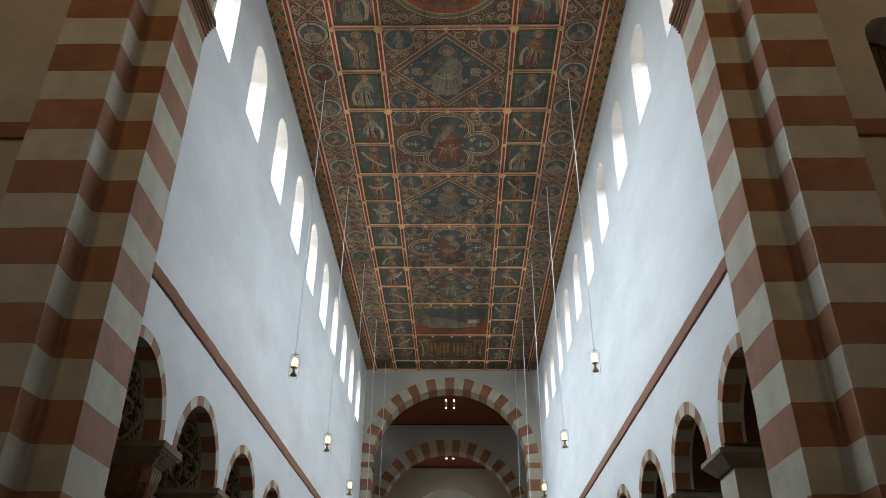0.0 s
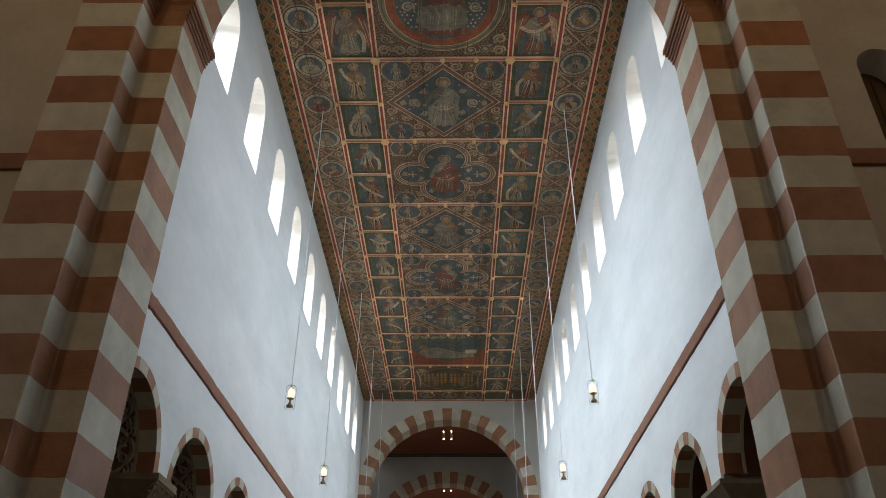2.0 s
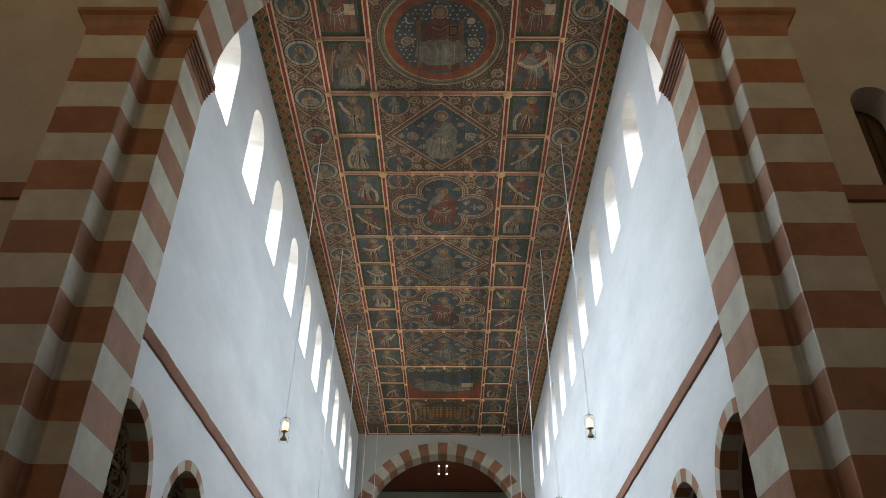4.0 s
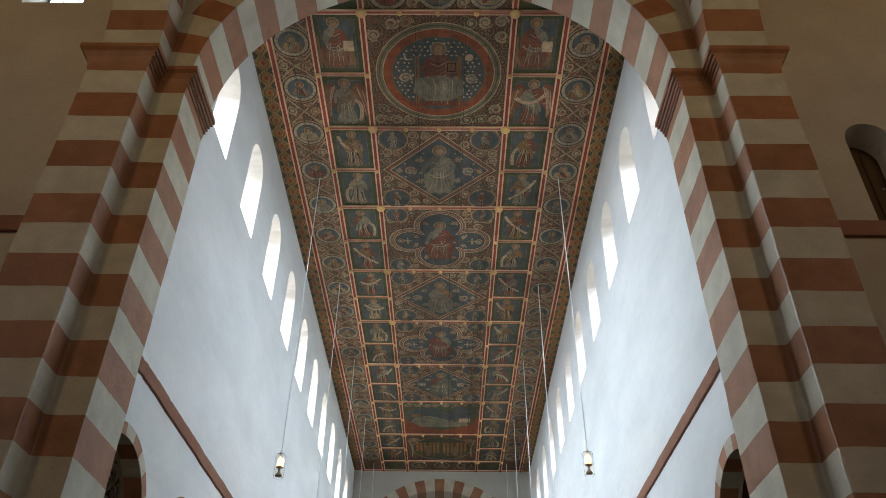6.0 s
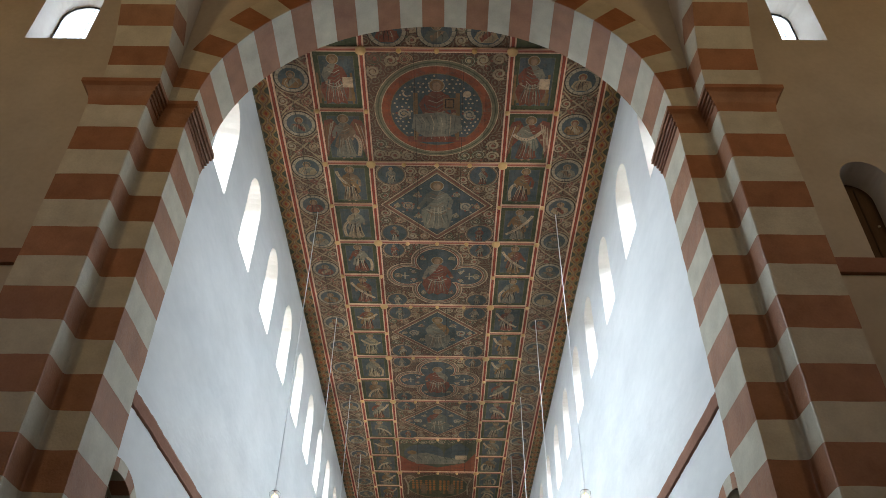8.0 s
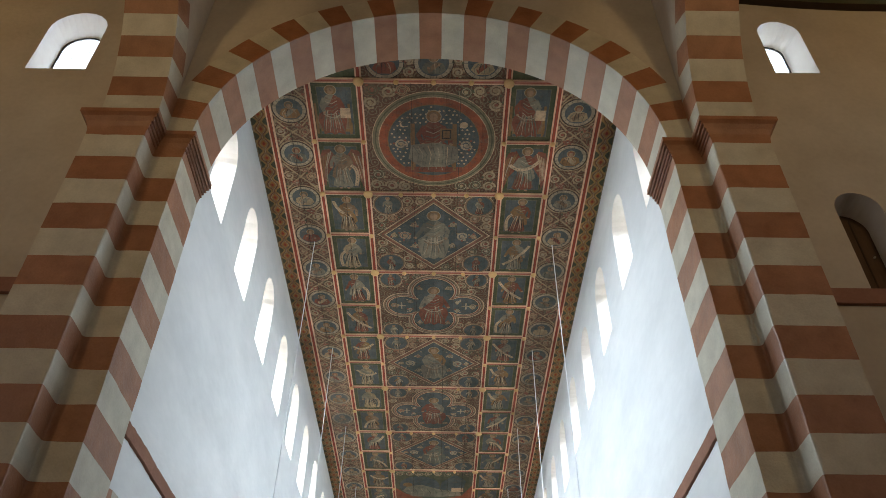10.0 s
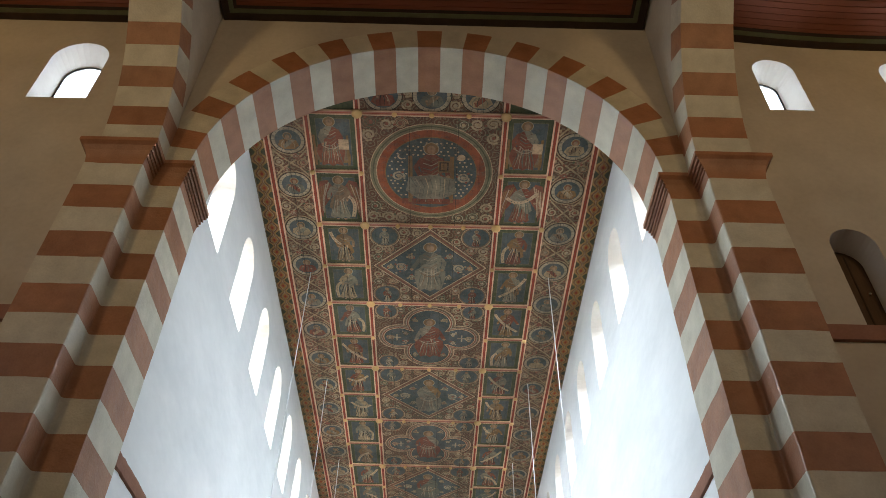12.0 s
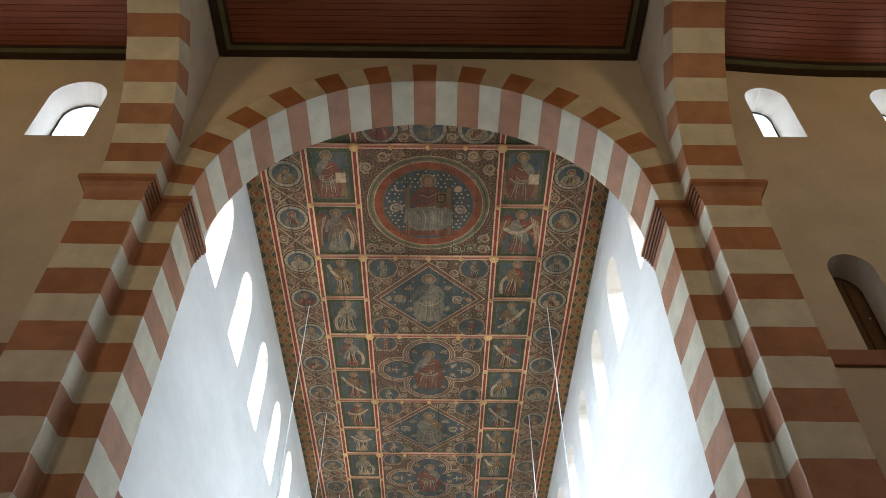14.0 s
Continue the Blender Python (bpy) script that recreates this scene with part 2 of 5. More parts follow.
def add_tube(bm, pts, r, k=6):
    """A thin round bar along points."""
    rings = []
    for i, p in enumerate(pts):
        p = Vector(p)
        d = (Vector(pts[min(i + 1, len(pts) - 1)]) - Vector(pts[max(i - 1, 0)])).normalized()
        s = d.orthogonal().normalized()
        t = d.cross(s)
        rings.append([bm.verts.new(p + r * (math.cos(2 * math.pi * j / k) * s + math.sin(2 * math.pi * j / k) * t)) for j in range(k)])
    for a, b in zip(rings, rings[1:]):
        for j in range(k):
            bm.faces.new((a[j], a[(j + 1) % k], b[(j + 1) % k], b[j]))
    bm.faces.new(rings[0][::-1])
    bm.faces.new(rings[-1])


def add_lathe(bm, profile, cx=0, cy=0, k=16):
    """A turned body from (radius, height) pairs."""
    rings = [[bm.verts.new((cx + r * math.cos(2 * math.pi * j / k), cy + r * math.sin(2 * math.pi * j / k), z)) for j in range(k)] for r, z in profile]
    for a, b in zip(rings, rings[1:]):
        for j in range(k):
            bm.faces.new((a[j], a[(j + 1) % k], b[(j + 1) % k], b[j]))
    bm.faces.new(rings[0][::-1])
    bm.faces.new(rings[-1])


def add_mesh(name, bm, materials, parent=None, label="", smooth=False):
    bmesh.ops.recalc_face_normals(bm, faces=bm.faces)
    me = bpy.data.meshes.new(name)
    bm.to_mesh(me)
    bm.free()
    for m in materials if isinstance(materials, (list, tuple)) else (materials,):
        me.materials.append(m)
    if smooth:
        for p in me.polygons:
            p.use_smooth = True
    ob = new(name, me)
    ob.parent = parent
    if label:
        tagged(ob, label)
    return ob


def part(name, bm, material, parent, label="", smooth=False):
    return add_mesh(name, bm, material, parent, label, smooth)


def setting(name, bm, material, label, category):
    return tagged(add_mesh(name, bm, material), label, category, "", "structure")


def thing(name, label, category, group="", kind="", at=(0, 0, 0)):
    ob = new(name)
    ob.location = at
    return tagged(ob, label, category, group, kind)


def arch_line(c, half, foot, spring, k=14):
    """The outline of a round-arched opening, from its left foot to its right."""
    pts = [(c - half, foot)]
    pts += [(c - half * math.cos(math.pi * i / k), spring + half * math.sin(math.pi * i / k)) for i in range(k + 1)]
    return pts + [(c + half, foot)]


def holed_wall(bm, put, s0, s1, z0, z1, d0, d1, openings, sill=True):
    """A wall between s0 and s1, z0 and z1, with depths d0 (front) and d1 (rear), with arched openings given as
    (front centre, half, foot, spring, rear centre, half, foot, spring). put(s, z, d) gives the place. Reveals take material 1."""
    def quad(pts, mi=0):
        f = bm.faces.new([bm.verts.new(put(*p)) for p in pts])
        f.material_index = mi
    for d, o in ((d0, 0), (d1, 4)):
        at = s0
        for op in openings:
            c, h, foot, spring = op[o:o + 4]
            line = arch_line(c, h, foot, spring)
            quad([(at, z0, d), (c - h, z0, d), (c - h, z1, d), (at, z1, d)])
            if foot > z0:
                quad([(c - h, z0, d), (c + h, z0, d), (c + h, foot, d), (c - h, foot, d)])
            for (a, za), (b, zb) in zip(line[1:], line[2:-1]):
                quad([(a, za, d), (b, zb, d), (b, z1, d), (a, z1, d)])
            at = c + h
        quad([(at, z0, d), (s1, z0, d), (s1, z1, d), (at, z1, d)])
    for op in openings:
        a, b = arch_line(*op[:4]), arch_line(*op[4:8])
        ring = list(zip(a, b))
        if op[2] > z0:
            ring.append(ring[0])
        for (p, q), (p2, q2) in zip(ring, ring[1:]):
            quad([(*p, d0), (*p2, d0), (*q2, d1), (*q, d1)], 1)
    for s in (s0, s1):
        quad([(s, z0, d0), (s, z0, d1), (s, z1, d1), (s, z1, d0)])
    quad([(s0, z1, d0), (s1, z1, d0), (s1, z1, d1), (s0, z1, d1)])
    feet, at = [], s0
    for op in openings:
        if op[2] <= z0:
            feet.append((at, op[0] - op[1]))
            at = op[0] + op[1]
    for a, b in feet + [(at, s1)]:
        quad([(a, z0, d0), (b, z0, d0), (b, z0, d1), (a, z0, d1)])


def voussoir(bm, put, c, zc, r0, r1, a0, a1, d0, d1, k=3):
    """One wedge of an arch between two angles, proud of the wall."""
    g = 0.0012 / r0
    ring = []
    for i in range(k + 1):
        a = a0 + g + (a1 - a0 - 2 * g) * i / k
        ring.append([bm.verts.new(put(c - r * math.cos(a), zc + r * math.sin(a), d)) for r, d in ((r0, d0), (r1, d0), (r1, d1), (r0, d1))])
    for p, q in zip(ring, ring[1:]):
        for j in range(4):
            bm.faces.new((p[j], p[(j + 1) % 4], q[(j + 1) % 4], q[j]))
    bm.faces.new(ring[0][::-1])
    bm.faces.new(ring[-1])


def arch_ring(parent, put, c, zc, r0, r1, d0, d1, step, phase, red_first, k=3):
    """Alternating voussoirs over a half circle; step and phase in degrees: the first joint lies at phase."""
    joints = [0.0]
    a = phase if phase > 0 else step
    while a < 179.5:
        joints.append(a)
        a += step
    joints.append(180.0)
    for i, (a, b) in enumerate(zip(joints, joints[1:])):
        bm = bmesh.new()
        voussoir(bm, put, c, zc, r0, r1, radians(a), radians(b), d0, d1, k)
        part("voussoir", bm, M_RED if (i % 2 == 0) == red_first else M_CREAM, parent)


# ---- floor and outer shell ----
bm = bmesh.new()
add_box(bm, -22, 22, -12, 66, -0.3, 0)
setting("floor", bm, M_FLOOR, "worn sandstone floor of the church", "floor")

# ---- nave walls ----
# by side: centre of the first arch, step, inner and outer radius
ARCADE = {-1: (10.73, 3.13, 1.165, 1.345), 1: (10.80, 3.06, 1.04, 1.26)}
ARC_N, ARC_Z = 9, 5.03
ROW = 7.3            # the string course


def nave_wall(side, name, win0):
    arc0, step, r0, r1 = ARCADE[side]
    put = lambda s, z, d: (side * d, s, z)
    bm = bmesh.new()
    arcs = [(arc0 + step * i, r0 + 0.1, ARC_Z, ARC_Z, arc0 + step * i, r0 + 0.1, ARC_Z, ARC_Z) for i in range(ARC_N)]
    holed_wall(bm, put, min(arc0 - r0 - 0.12, BACK - 0.15), END, ARC_Z, ROW, NAVE, NAVE + THICK, arcs)
    wins = []
    for i in range(WIN_N):
        c = win0 + WIN_STEP * i
        wins.append((c, 0.60, 12.75, 14.42, c, 0.42, 13.25, 14.55))
    holed_wall(bm, put, BACK - 0.15, END, ROW, CEIL + 0.1, NAVE, NAVE + THICK, wins)
    wall = setting(name, bm, (M_WHITE, M_REVEAL), "white limewashed nave wall with arcade and clerestory windows", "wall")
    bm = bmesh.new()
    add_box(bm, *sorted((side * NAVE, side * (NAVE + THICK))), arc0 + step * (ARC_N - 1) + r0, END, 0, ARC_Z)
    part("end_pier", bm, M_WHITE, wall)
    # voussoirs of the arcade
    for i in range(ARC_N):
        c = arc0 + step * i
        arch_ring(wall, put, c, ARC_Z, r0 - 0.004, r1, NAVE - 0.006, NAVE + 0.27, 180 / 11, 0, True, k=2)
    return wall


wall_left = nave_wall(-1, "wall_south", WIN_L)
wall_right = nave_wall(1, "wall_north", WIN_R)


def string_course(side):
    bm = bmesh.new()
    k = 220
    rings = []
    for i in range(k + 1):
        y = BACK + (END - BACK) * i / k
        w = 0.022 * noise.noise((y * 1.3, side * 3, 0)) + 0.018 * noise.noise((y * 6.3, side * 7, 0))
        w += 0.0 if side > 0 else -0.09 * max(0.0, 1 - (y - 12) / 13)
        rings.append([bm.verts.new((side * (NAVE + dx), y, z + w)) for dx, z in ((0.03, 7.21), (-0.04, 7.24), (-0.06, 7.41), (-0.05, 7.44), (0.03, 7.455))])
    for a, b in zip(rings, rings[1:]):
        for j in range(4):
            bm.faces.new((a[j], a[j + 1], b[j + 1], b[j]))
    setting("string_course", bm, M_STRING, "red stone string course along the white nave wall", "trim")


string_course(-1)
string_course(1)

# aisles behind the arcades
for side, name in ((-1, "south"), (1, "north")):
    bm = bmesh.new()
    add_box(bm, side * 10.0, side * 10.4, FRONT + 1.1, END, 0, 7.6)
    setting("wall_aisle_" + name, bm, M_BEIGE, "plain plaster outer wall of the aisle", "wall")
    bm = bmesh.new()
    add_box(bm, side * (NAVE + THICK), side * 10.4, FRONT + 1.1, END, 7.5, 7.7)
    setting("ceiling_aisle_" + name, bm, M_BOARD, "dark boarded aisle ceiling", "ceiling")

# ---- near crossing arch ----
put_arch = lambda s, z, d: (s, d, z)
bm = bmesh.new()
holed_wall(bm, put_arch, -PIL_X0 - 0.4, PIL_X0 + 0.4, 11.95, CROSS_CEIL + 0.3, FRONT, BACK, [(0, PIER + 0.3, 11.95, SPRING, 0, PIER + 0.3, 11.95, SPRING)])
wall_arch = setting("wall_crossing_arch", bm, (M_BEIGE, M_BEIGE), "beige plaster wall over the striped crossing arch", "wall")
arch_ring(wall_arch, put_arch, 0, SPRING, PIER - 0.005, PIER + 0.65, FRONT - 0.006, BACK + 0.004, 6.475, 8.16, False, k=4)


def add_course(bm, plan, side, z0, z1):
    """A hand-dressed course: its joints waver and its faces and arrises are slightly uneven."""
    pts = []
    for (xa, ya), (xb, yb) in zip(plan, plan[1:] + plan[:1]):
        k = max(1, round(math.hypot(xb - xa, yb - ya) / 0.14))
        pts += [(xa + (xb - xa) * i / k, ya + (yb - ya) * i / k) for i in range(k)]
    levels = 5
    rings = []
    for i in range(levels + 1):
        z = z0 + (z1 - z0) * i / levels
        ring = []
        for x, y in pts:
            q = Vector((side * x * 2.3, y * 2.3, z * 2.3))
            fine = Vector((side * x * 9, y * 9, z * 9))
            dx = 0.008 * noise.noise(q) + 0.004 * noise.noise(fine)
            dy = 0.008 * noise.noise(q + Vector((9, 4, 2))) + 0.004 * noise.noise(fine + Vector((3, 8, 1)))
            dz = 0.013 * noise.noise(Vector((side * x * 3.1, y * 3.1, 7 * round(z / COURSE)))) if i in (0, levels) else 0
            gap = 0.0012 if i == 0 else -0.0012 if i == levels else 0
            ring.append(bm.verts.new((side * (x + dx), y + dy, z + dz + gap)))
        rings.append(ring)
    k = len(pts)
    for a, b in zip(rings, rings[1:]):
        for j in range(k):
            bm.faces.new((a[j], a[(j + 1) % k], b[(j + 1) % k], b[j]))
    bm.faces.new(rings[0][::-1])
    bm.faces.new(rings[-1])


def pier(side, name):
    """A crossing pier of red and cream courses with a respond towards the side arch."""
    plan = [(PIER, FRONT), (PIL_X0 - 0.05, FRONT), (PIL_X0 - 0.02, FRONT - 0.007), (PIL_X0 - 0.007, FRONT - 0.02), (PIL_X0, FRONT - 0.05), (PIL_X0, PIL_Y + 0.035), (PIL_X0 + 0.010, PIL_Y + 0.010), (PIL_X0 + 0.035, PIL_Y), (PIL_X1, PIL_Y), (PIL_X1, BACK), (PIER, BACK)]
    core = bmesh.new()
    add_box(core, side * (PIER + 0.06), side * (PIL_X1 - 0.06), FRONT + 0.06, BACK - 0.05, 0, SPRING - 0.4)
    root = setting(name, core, M_BEIGE, "crossing pier of alternating red and cream sandstone courses", "pier")
    z = RED0 - 15 * COURSE
    n = -15
    while z < 11.5:
        bm = bmesh.new()
        add_course(bm, plan, side, z, z + COURSE)
        part("course", bm, M_RED if n % 2 == 0 else M_CREAM, root)
        z += COURSE
        n += 1
    # impost with a hollow moulding
    bm = bmesh.new()
    prof = ((0.0, z), (0.012, z + 0.10), (0.03, z + 0.19), (0.065, z + 0.28), (0.115, z + 0.36), (0.17, z + 0.41), (0.17, z + 0.49), (0.165, z + 0.5))
    rings = []
    for e, zz in prof:
        pts = [(PIER - e, FRONT - e), (PIL_X0 - e, FRONT - e), (PIL_X0 - e, PIL_Y - e), (PIL_X1 + e, PIL_Y - e), (PIL_X1 + e, BACK), (PIER - e, BACK)]
        rings.append([bm.verts.new((side * x, y, zz)) for x, y in pts])
    for a, b in zip(rings, rings[1:]):
        for j in range(6):
            bm.faces.new((a[j], a[(j + 1) % 6], b[(j + 1) % 6], b[j]))
    bm.faces.new(rings[0])
    bm.faces.new(rings[-1])
    part("impost", bm, M_RED, root, "hollow-moulded red sandstone impost")
    # fine roll mouldings on the inner faces of the impost
    for e, zz in ((0.035, z + 0.16), (0.06, z + 0.23), (0.09, z + 0.29), (0.13, z + 0.35), (0.165, z + 0.40)):
        for x, y0, y1 in ((PIER - e, FRONT - e + 0.01, BACK - 0.004), (PIL_X0 - e, PIL_Y - e + 0.01, FRONT - e)):
            bm = bmesh.new()
            add_tube(bm, [(side * x, y0, zz), (side * x, y1, zz)], 0.02, 6)
            part("roll_moulding", bm, M_RED, root)
    return root


pier(-1, "pier_south")
pier(1, "pier_north")

# ---- side arches of the crossing, and the walls over them ----
SIDE_R = 4.2
SIDE_C = PIL_Y - SIDE_R
SIDE_Z = SPRING + 0.08
for side, name in ((-1, "south"), (1, "north")):
    put = lambda s, z, d, side=side: (side * d, s, z)
    bm = bmesh.new()
    holed_wall(bm, put, SIDE_C - SIDE_R - 0.5, PIL_Y + 0.45, 11.9, CROSS_CEIL + 0.3, PIL_X0 - 0.06, PIL_X1 - 0.07,
               [(SIDE_C, SIDE_R + 0.3, 11.9, SIDE_Z, SIDE_C, SIDE_R + 0.3, 11.9, SIDE_Z)])
    w = setting("wall_side_arch_" + name, bm, (M_BEIGE, M_BEIGE), "beige plaster wall over a striped side arch", "wall")
    arch_ring(w, put, SIDE_C, SIDE_Z, SIDE_R - 0.005, SIDE_R + 0.62, PIL_X0 - 0.07, PIL_X1 - 0.06, 6.05 if side < 0 else 6.6, 9.5 if side < 0 else 7.4, False, k=4)
    bm = bmesh.new()
    add_box(bm, side * PIL_X0, side * PIL_X1, -1.0, SIDE_C - SIDE_R, 0, 12.0)
    setting("pier_rear_" + name, bm, M_CREAM, "plain sandstone pier behind the crossing", "pier")

# ---- transepts ----
for side, name in ((-1, "south"), (1, "north")):
    s0, s1 = (PIL_X1 - 0.02, 15.0)
    put = lambda s, z, d, side=side: (side * s, d, z)
    if side < 0:
        wins = [(c, 0.58, 14.06, 15.42, c + 0.047, 0.45, 14.20, 15.395) for c in (7.20, 9.81)]
    else:
        wins = [(c, 0.43, 14.24, 15.58, c - 0.09, 0.33, 14.35, 15.51) for c in (7.055, 9.69)]
    bm = bmesh.new()
    holed_wall(bm, put, s0, s1, 11.6, CROSS_CEIL + 0.3, FRONT, FRONT + 0.55, wins)
    low = [(6.965, 0.385, 8.86, 10.545, 6.965, 0.385, 8.86, 10.545)] if side > 0 else []
    holed_wall(bm, put, s0, s1, 0, 11.6, FRONT, FRONT + 1.1, low)
    setting("wall_transept_" + name, bm, (M_BEIGE, M_REVEAL), "warm beige plaster transept wall with round-arched windows", "wall")
    bm = bmesh.new()
    add_box(bm, side * (PIL_X1 + 0.002), side * 15.0, FRONT - 0.07, FRONT + 0.02, 8.58, 8.85)
    setting("string_course", bm, M_STRING, "red stone string course on the transept wall", "trim")
    # these unseen openings are added only for the fill lamps
    bm = bmesh.new()
    holed_wall(bm, lambda s, z, d, side=side: (side * d, s, z), -9, FRONT + 1.1, 0, CROSS_CEIL, 15.0, 15.6,
               [(c, 0.9, 9.8, 14.2, c, 0.8, 10.0, 14.2) for c in (-4.5, -1.0, 2.5)])
    setting("wall_transept_end_" + name, bm, (M_BEIGE, M_REVEAL), "plain plaster end wall of the transept", "wall")

# rear openings are made up too, to house the warm fill
bm = bmesh.new()
holed_wall(bm, lambda s, z, d: (s, d, z), -15.4, 15.4, 0, CROSS_CEIL + 0.2, -9.0, -9.6, [(c, 0.9, 10.6, 13.8, c, 0.8, 10.8, 13.8) for c in (-9.5, -3.0, 3.0, 9.5)])
setting("wall_rear", bm, (M_BEIGE, M_REVEAL), "plain plaster wall behind the crossing", "wall")


def boarded_ceiling(name, x0, x1, y0, y1, z, label, sag=False):
    """Narrow red boards with dark gaps, framed by a stepped moulding with a green band."""
    bm = bmesh.new()
    add_box(bm, x0, x1, y0, y1, z + 0.09, z + 0.3)
    for f in bm.faces:
        f.material_index = 1
    y, step = y0 + 0.3, 0.14
    start = len(bm.faces)
    while y < y1 - 0.35:
        add_box(bm, x0 + 0.2, x1 - 0.2, y, y + step - 0.014, z + 0.06, z + 0.1)
        y += step
    bm.faces.ensure_lookup_table()
    for f in bm.faces[start:]:
        f.material_index = 0
    start = len(bm.faces)
    for e, w, zz, mi in ((0.0, 0.16, 0.0, 1), (0.16, 0.10, 0.025, 2), (0.26, 0.07, 0.045, 1)):
        a0, a1, b0, b1 = x0 + e, x1 - e, y0 + e, y1 - e
        for r in ((a0, a1, b0, b0 + w), (a0, a1, b1 - w, b1), (a0, a0 + w, b0 + w, b1 - w), (a1 - w, a1, b0 + w, b1 - w)):
            add_box(bm, *r, z + zz, z + 0.1)
        bm.faces.ensure_lookup_table()
        for f in bm.faces[start:]:
            f.material_index = mi
        start = len(bm.faces)
    if sag:
        # the old boards hang lower away from the crossing
        for i in range(9):
            bmesh.ops.bisect_plane(bm, geom=bm.verts[:] + bm.edges[:] + bm.faces[:], plane_co=(6.2 + 0.4 * i, 0, 0), plane_no=(1, 0, 0))
        for v in bm.verts:
            v.co.z -= 0.11 + 0.29 * math.sin(math.pi / 2 * min(max((v.co.x - 6.1) / 3.0, 0), 1))
    return setting(name, bm, (M_BOARD, M_BATTEN, M_GREENTRIM), label, "ceiling")


boarded_ceiling("ceiling_crossing", -4.60, 4.60, -9.0, FRONT, CROSS_CEIL, "dark red boarded crossing ceiling with a green-edged frame")
boarded_ceiling("ceiling_transept_south", -15.0, -PIL_X1 + 0.08, -9.0, FRONT, TRANS_CEIL, "dark red boarded transept ceiling")
boarded_ceiling("ceiling_transept_north", PIL_X1 - 0.08, 15.0, -9.0, FRONT, TRANS_CEIL, "dark red boarded transept ceiling, sagging a little", True)

# ---- far end: arch wall, second crossing, choir ----
FAR_R0, FAR_R1, FAR_Z = 3.75, 4.33, 11.45


def end_wall(name, y0, y1, r0, r1, zc, half, step, label, material, cx):
    bm = bmesh.new()
    holed_wall(bm, put_arch, -half, half, 0, CEIL + 0.3, y0, y1, [(cx, r0 + 0.2, 0.0, zc, cx, r0 + 0.2, 0.0, zc)])
    w = setting(name, bm, (material, material), label, "wall")
    arch_ring(w, put_arch, cx, zc, r0 - 0.006, r1, y0 - 0.01, y1 + 0.004, step, 0, False, k=3)
    for side in (-1, 1):
        bm = bmesh.new()
        add_box(bm, *sorted((cx + side * (r0 - 0.09), cx + side * (r1 + 0.02))), y0 - 0.10, y1, zc - 0.22, zc + 0.02)
        part("impost", bm, M_RED, w)
    z, n = zc - 0.22 - COURSE, 1
    while z > 3.0:
        for side in (-1, 1):
            bm = bmesh.new()
            xs = sorted((cx + side * (r0 - 0.006), cx + side * r1))
            add_box(bm, *xs, y0 - 0.01, y1 + 0.004, z + 0.0015, z + COURSE - 0.0015)
            part("course", bm, M_RED if n % 2 == 0 else M_CREAM, w)
        z -= COURSE
        n += 1
    return w


# the arch wall's shade comes from the darker plaster colour
end_wall("wall_west_arch", END, END + 1.0, FAR_R0, FAR_R1, FAR_Z, 6.0, 180 / 27, "white wall, greyed for shade, with a red and cream striped arch", M_SHADED_GREY, -0.11)
end_wall("wall_choir_arch", 47.0, 48.0, 4.0, 4.7, 10.6, 12.0, 180 / 29, "grey plaster wall with a dim striped choir arch", M_SHADED_GREY, -0.27)
boarded_ceiling("ceiling_west_crossing", -4.8, 4.8, END + 1.0, 47.0, 16.2, "dark red boarded ceiling of the far crossing")
boarded_ceiling("ceiling_choir", -5.5, 5.5, 48.0, 55.0, 15.6, "dark red boarded choir ceiling")
bm = bmesh.new()
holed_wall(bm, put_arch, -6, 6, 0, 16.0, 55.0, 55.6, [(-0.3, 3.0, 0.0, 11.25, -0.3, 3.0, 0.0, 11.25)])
setting("wall_choir_end", bm, (M_SHADED_GREY, M_WHITE), "grey-white plaster choir end wall with an apse arch", "wall")
bm = bmesh.new()
add_box(bm, -6, 6, 55.6, 55.9, 0, 16.0)
setting("wall_apse", bm, M_WHITE, "white wall at the back of the shallow apse", "wall")
for side, name in ((-1, "south"), (1, "north")):
    # side openings added to hold the choir fill, out of view
    bm = bmesh.new()
    holed_wall(bm, lambda s, z, d, side=side: (side * d, s, z), END + 1.0, 56, 0, 16.5, 6.0, 6.5,
               [(c, 0.7, 11.5, 13.2, c, 0.6, 11.6, 13.2) for c in (42.8, 51.5)])
    setting("wall_choir_" + name, bm, (M_BEIGE, M_REVEAL), "dim plaster side wall of the choir", "wall")

# unseen deck, added to keep the sky out above the ceilings
bm = bmesh.new()
add_box(bm, -5.6, 5.6, FRONT, 57, 17.6, 17.8)
add_box(bm, -15.6, 15.6, -9.6, FRONT + 1.3, 17.6, 17.8)
setting("ceiling_sky_blocker", bm, M_BATTEN, "unseen dark deck added above the ceilings to block the sky", "ceiling")

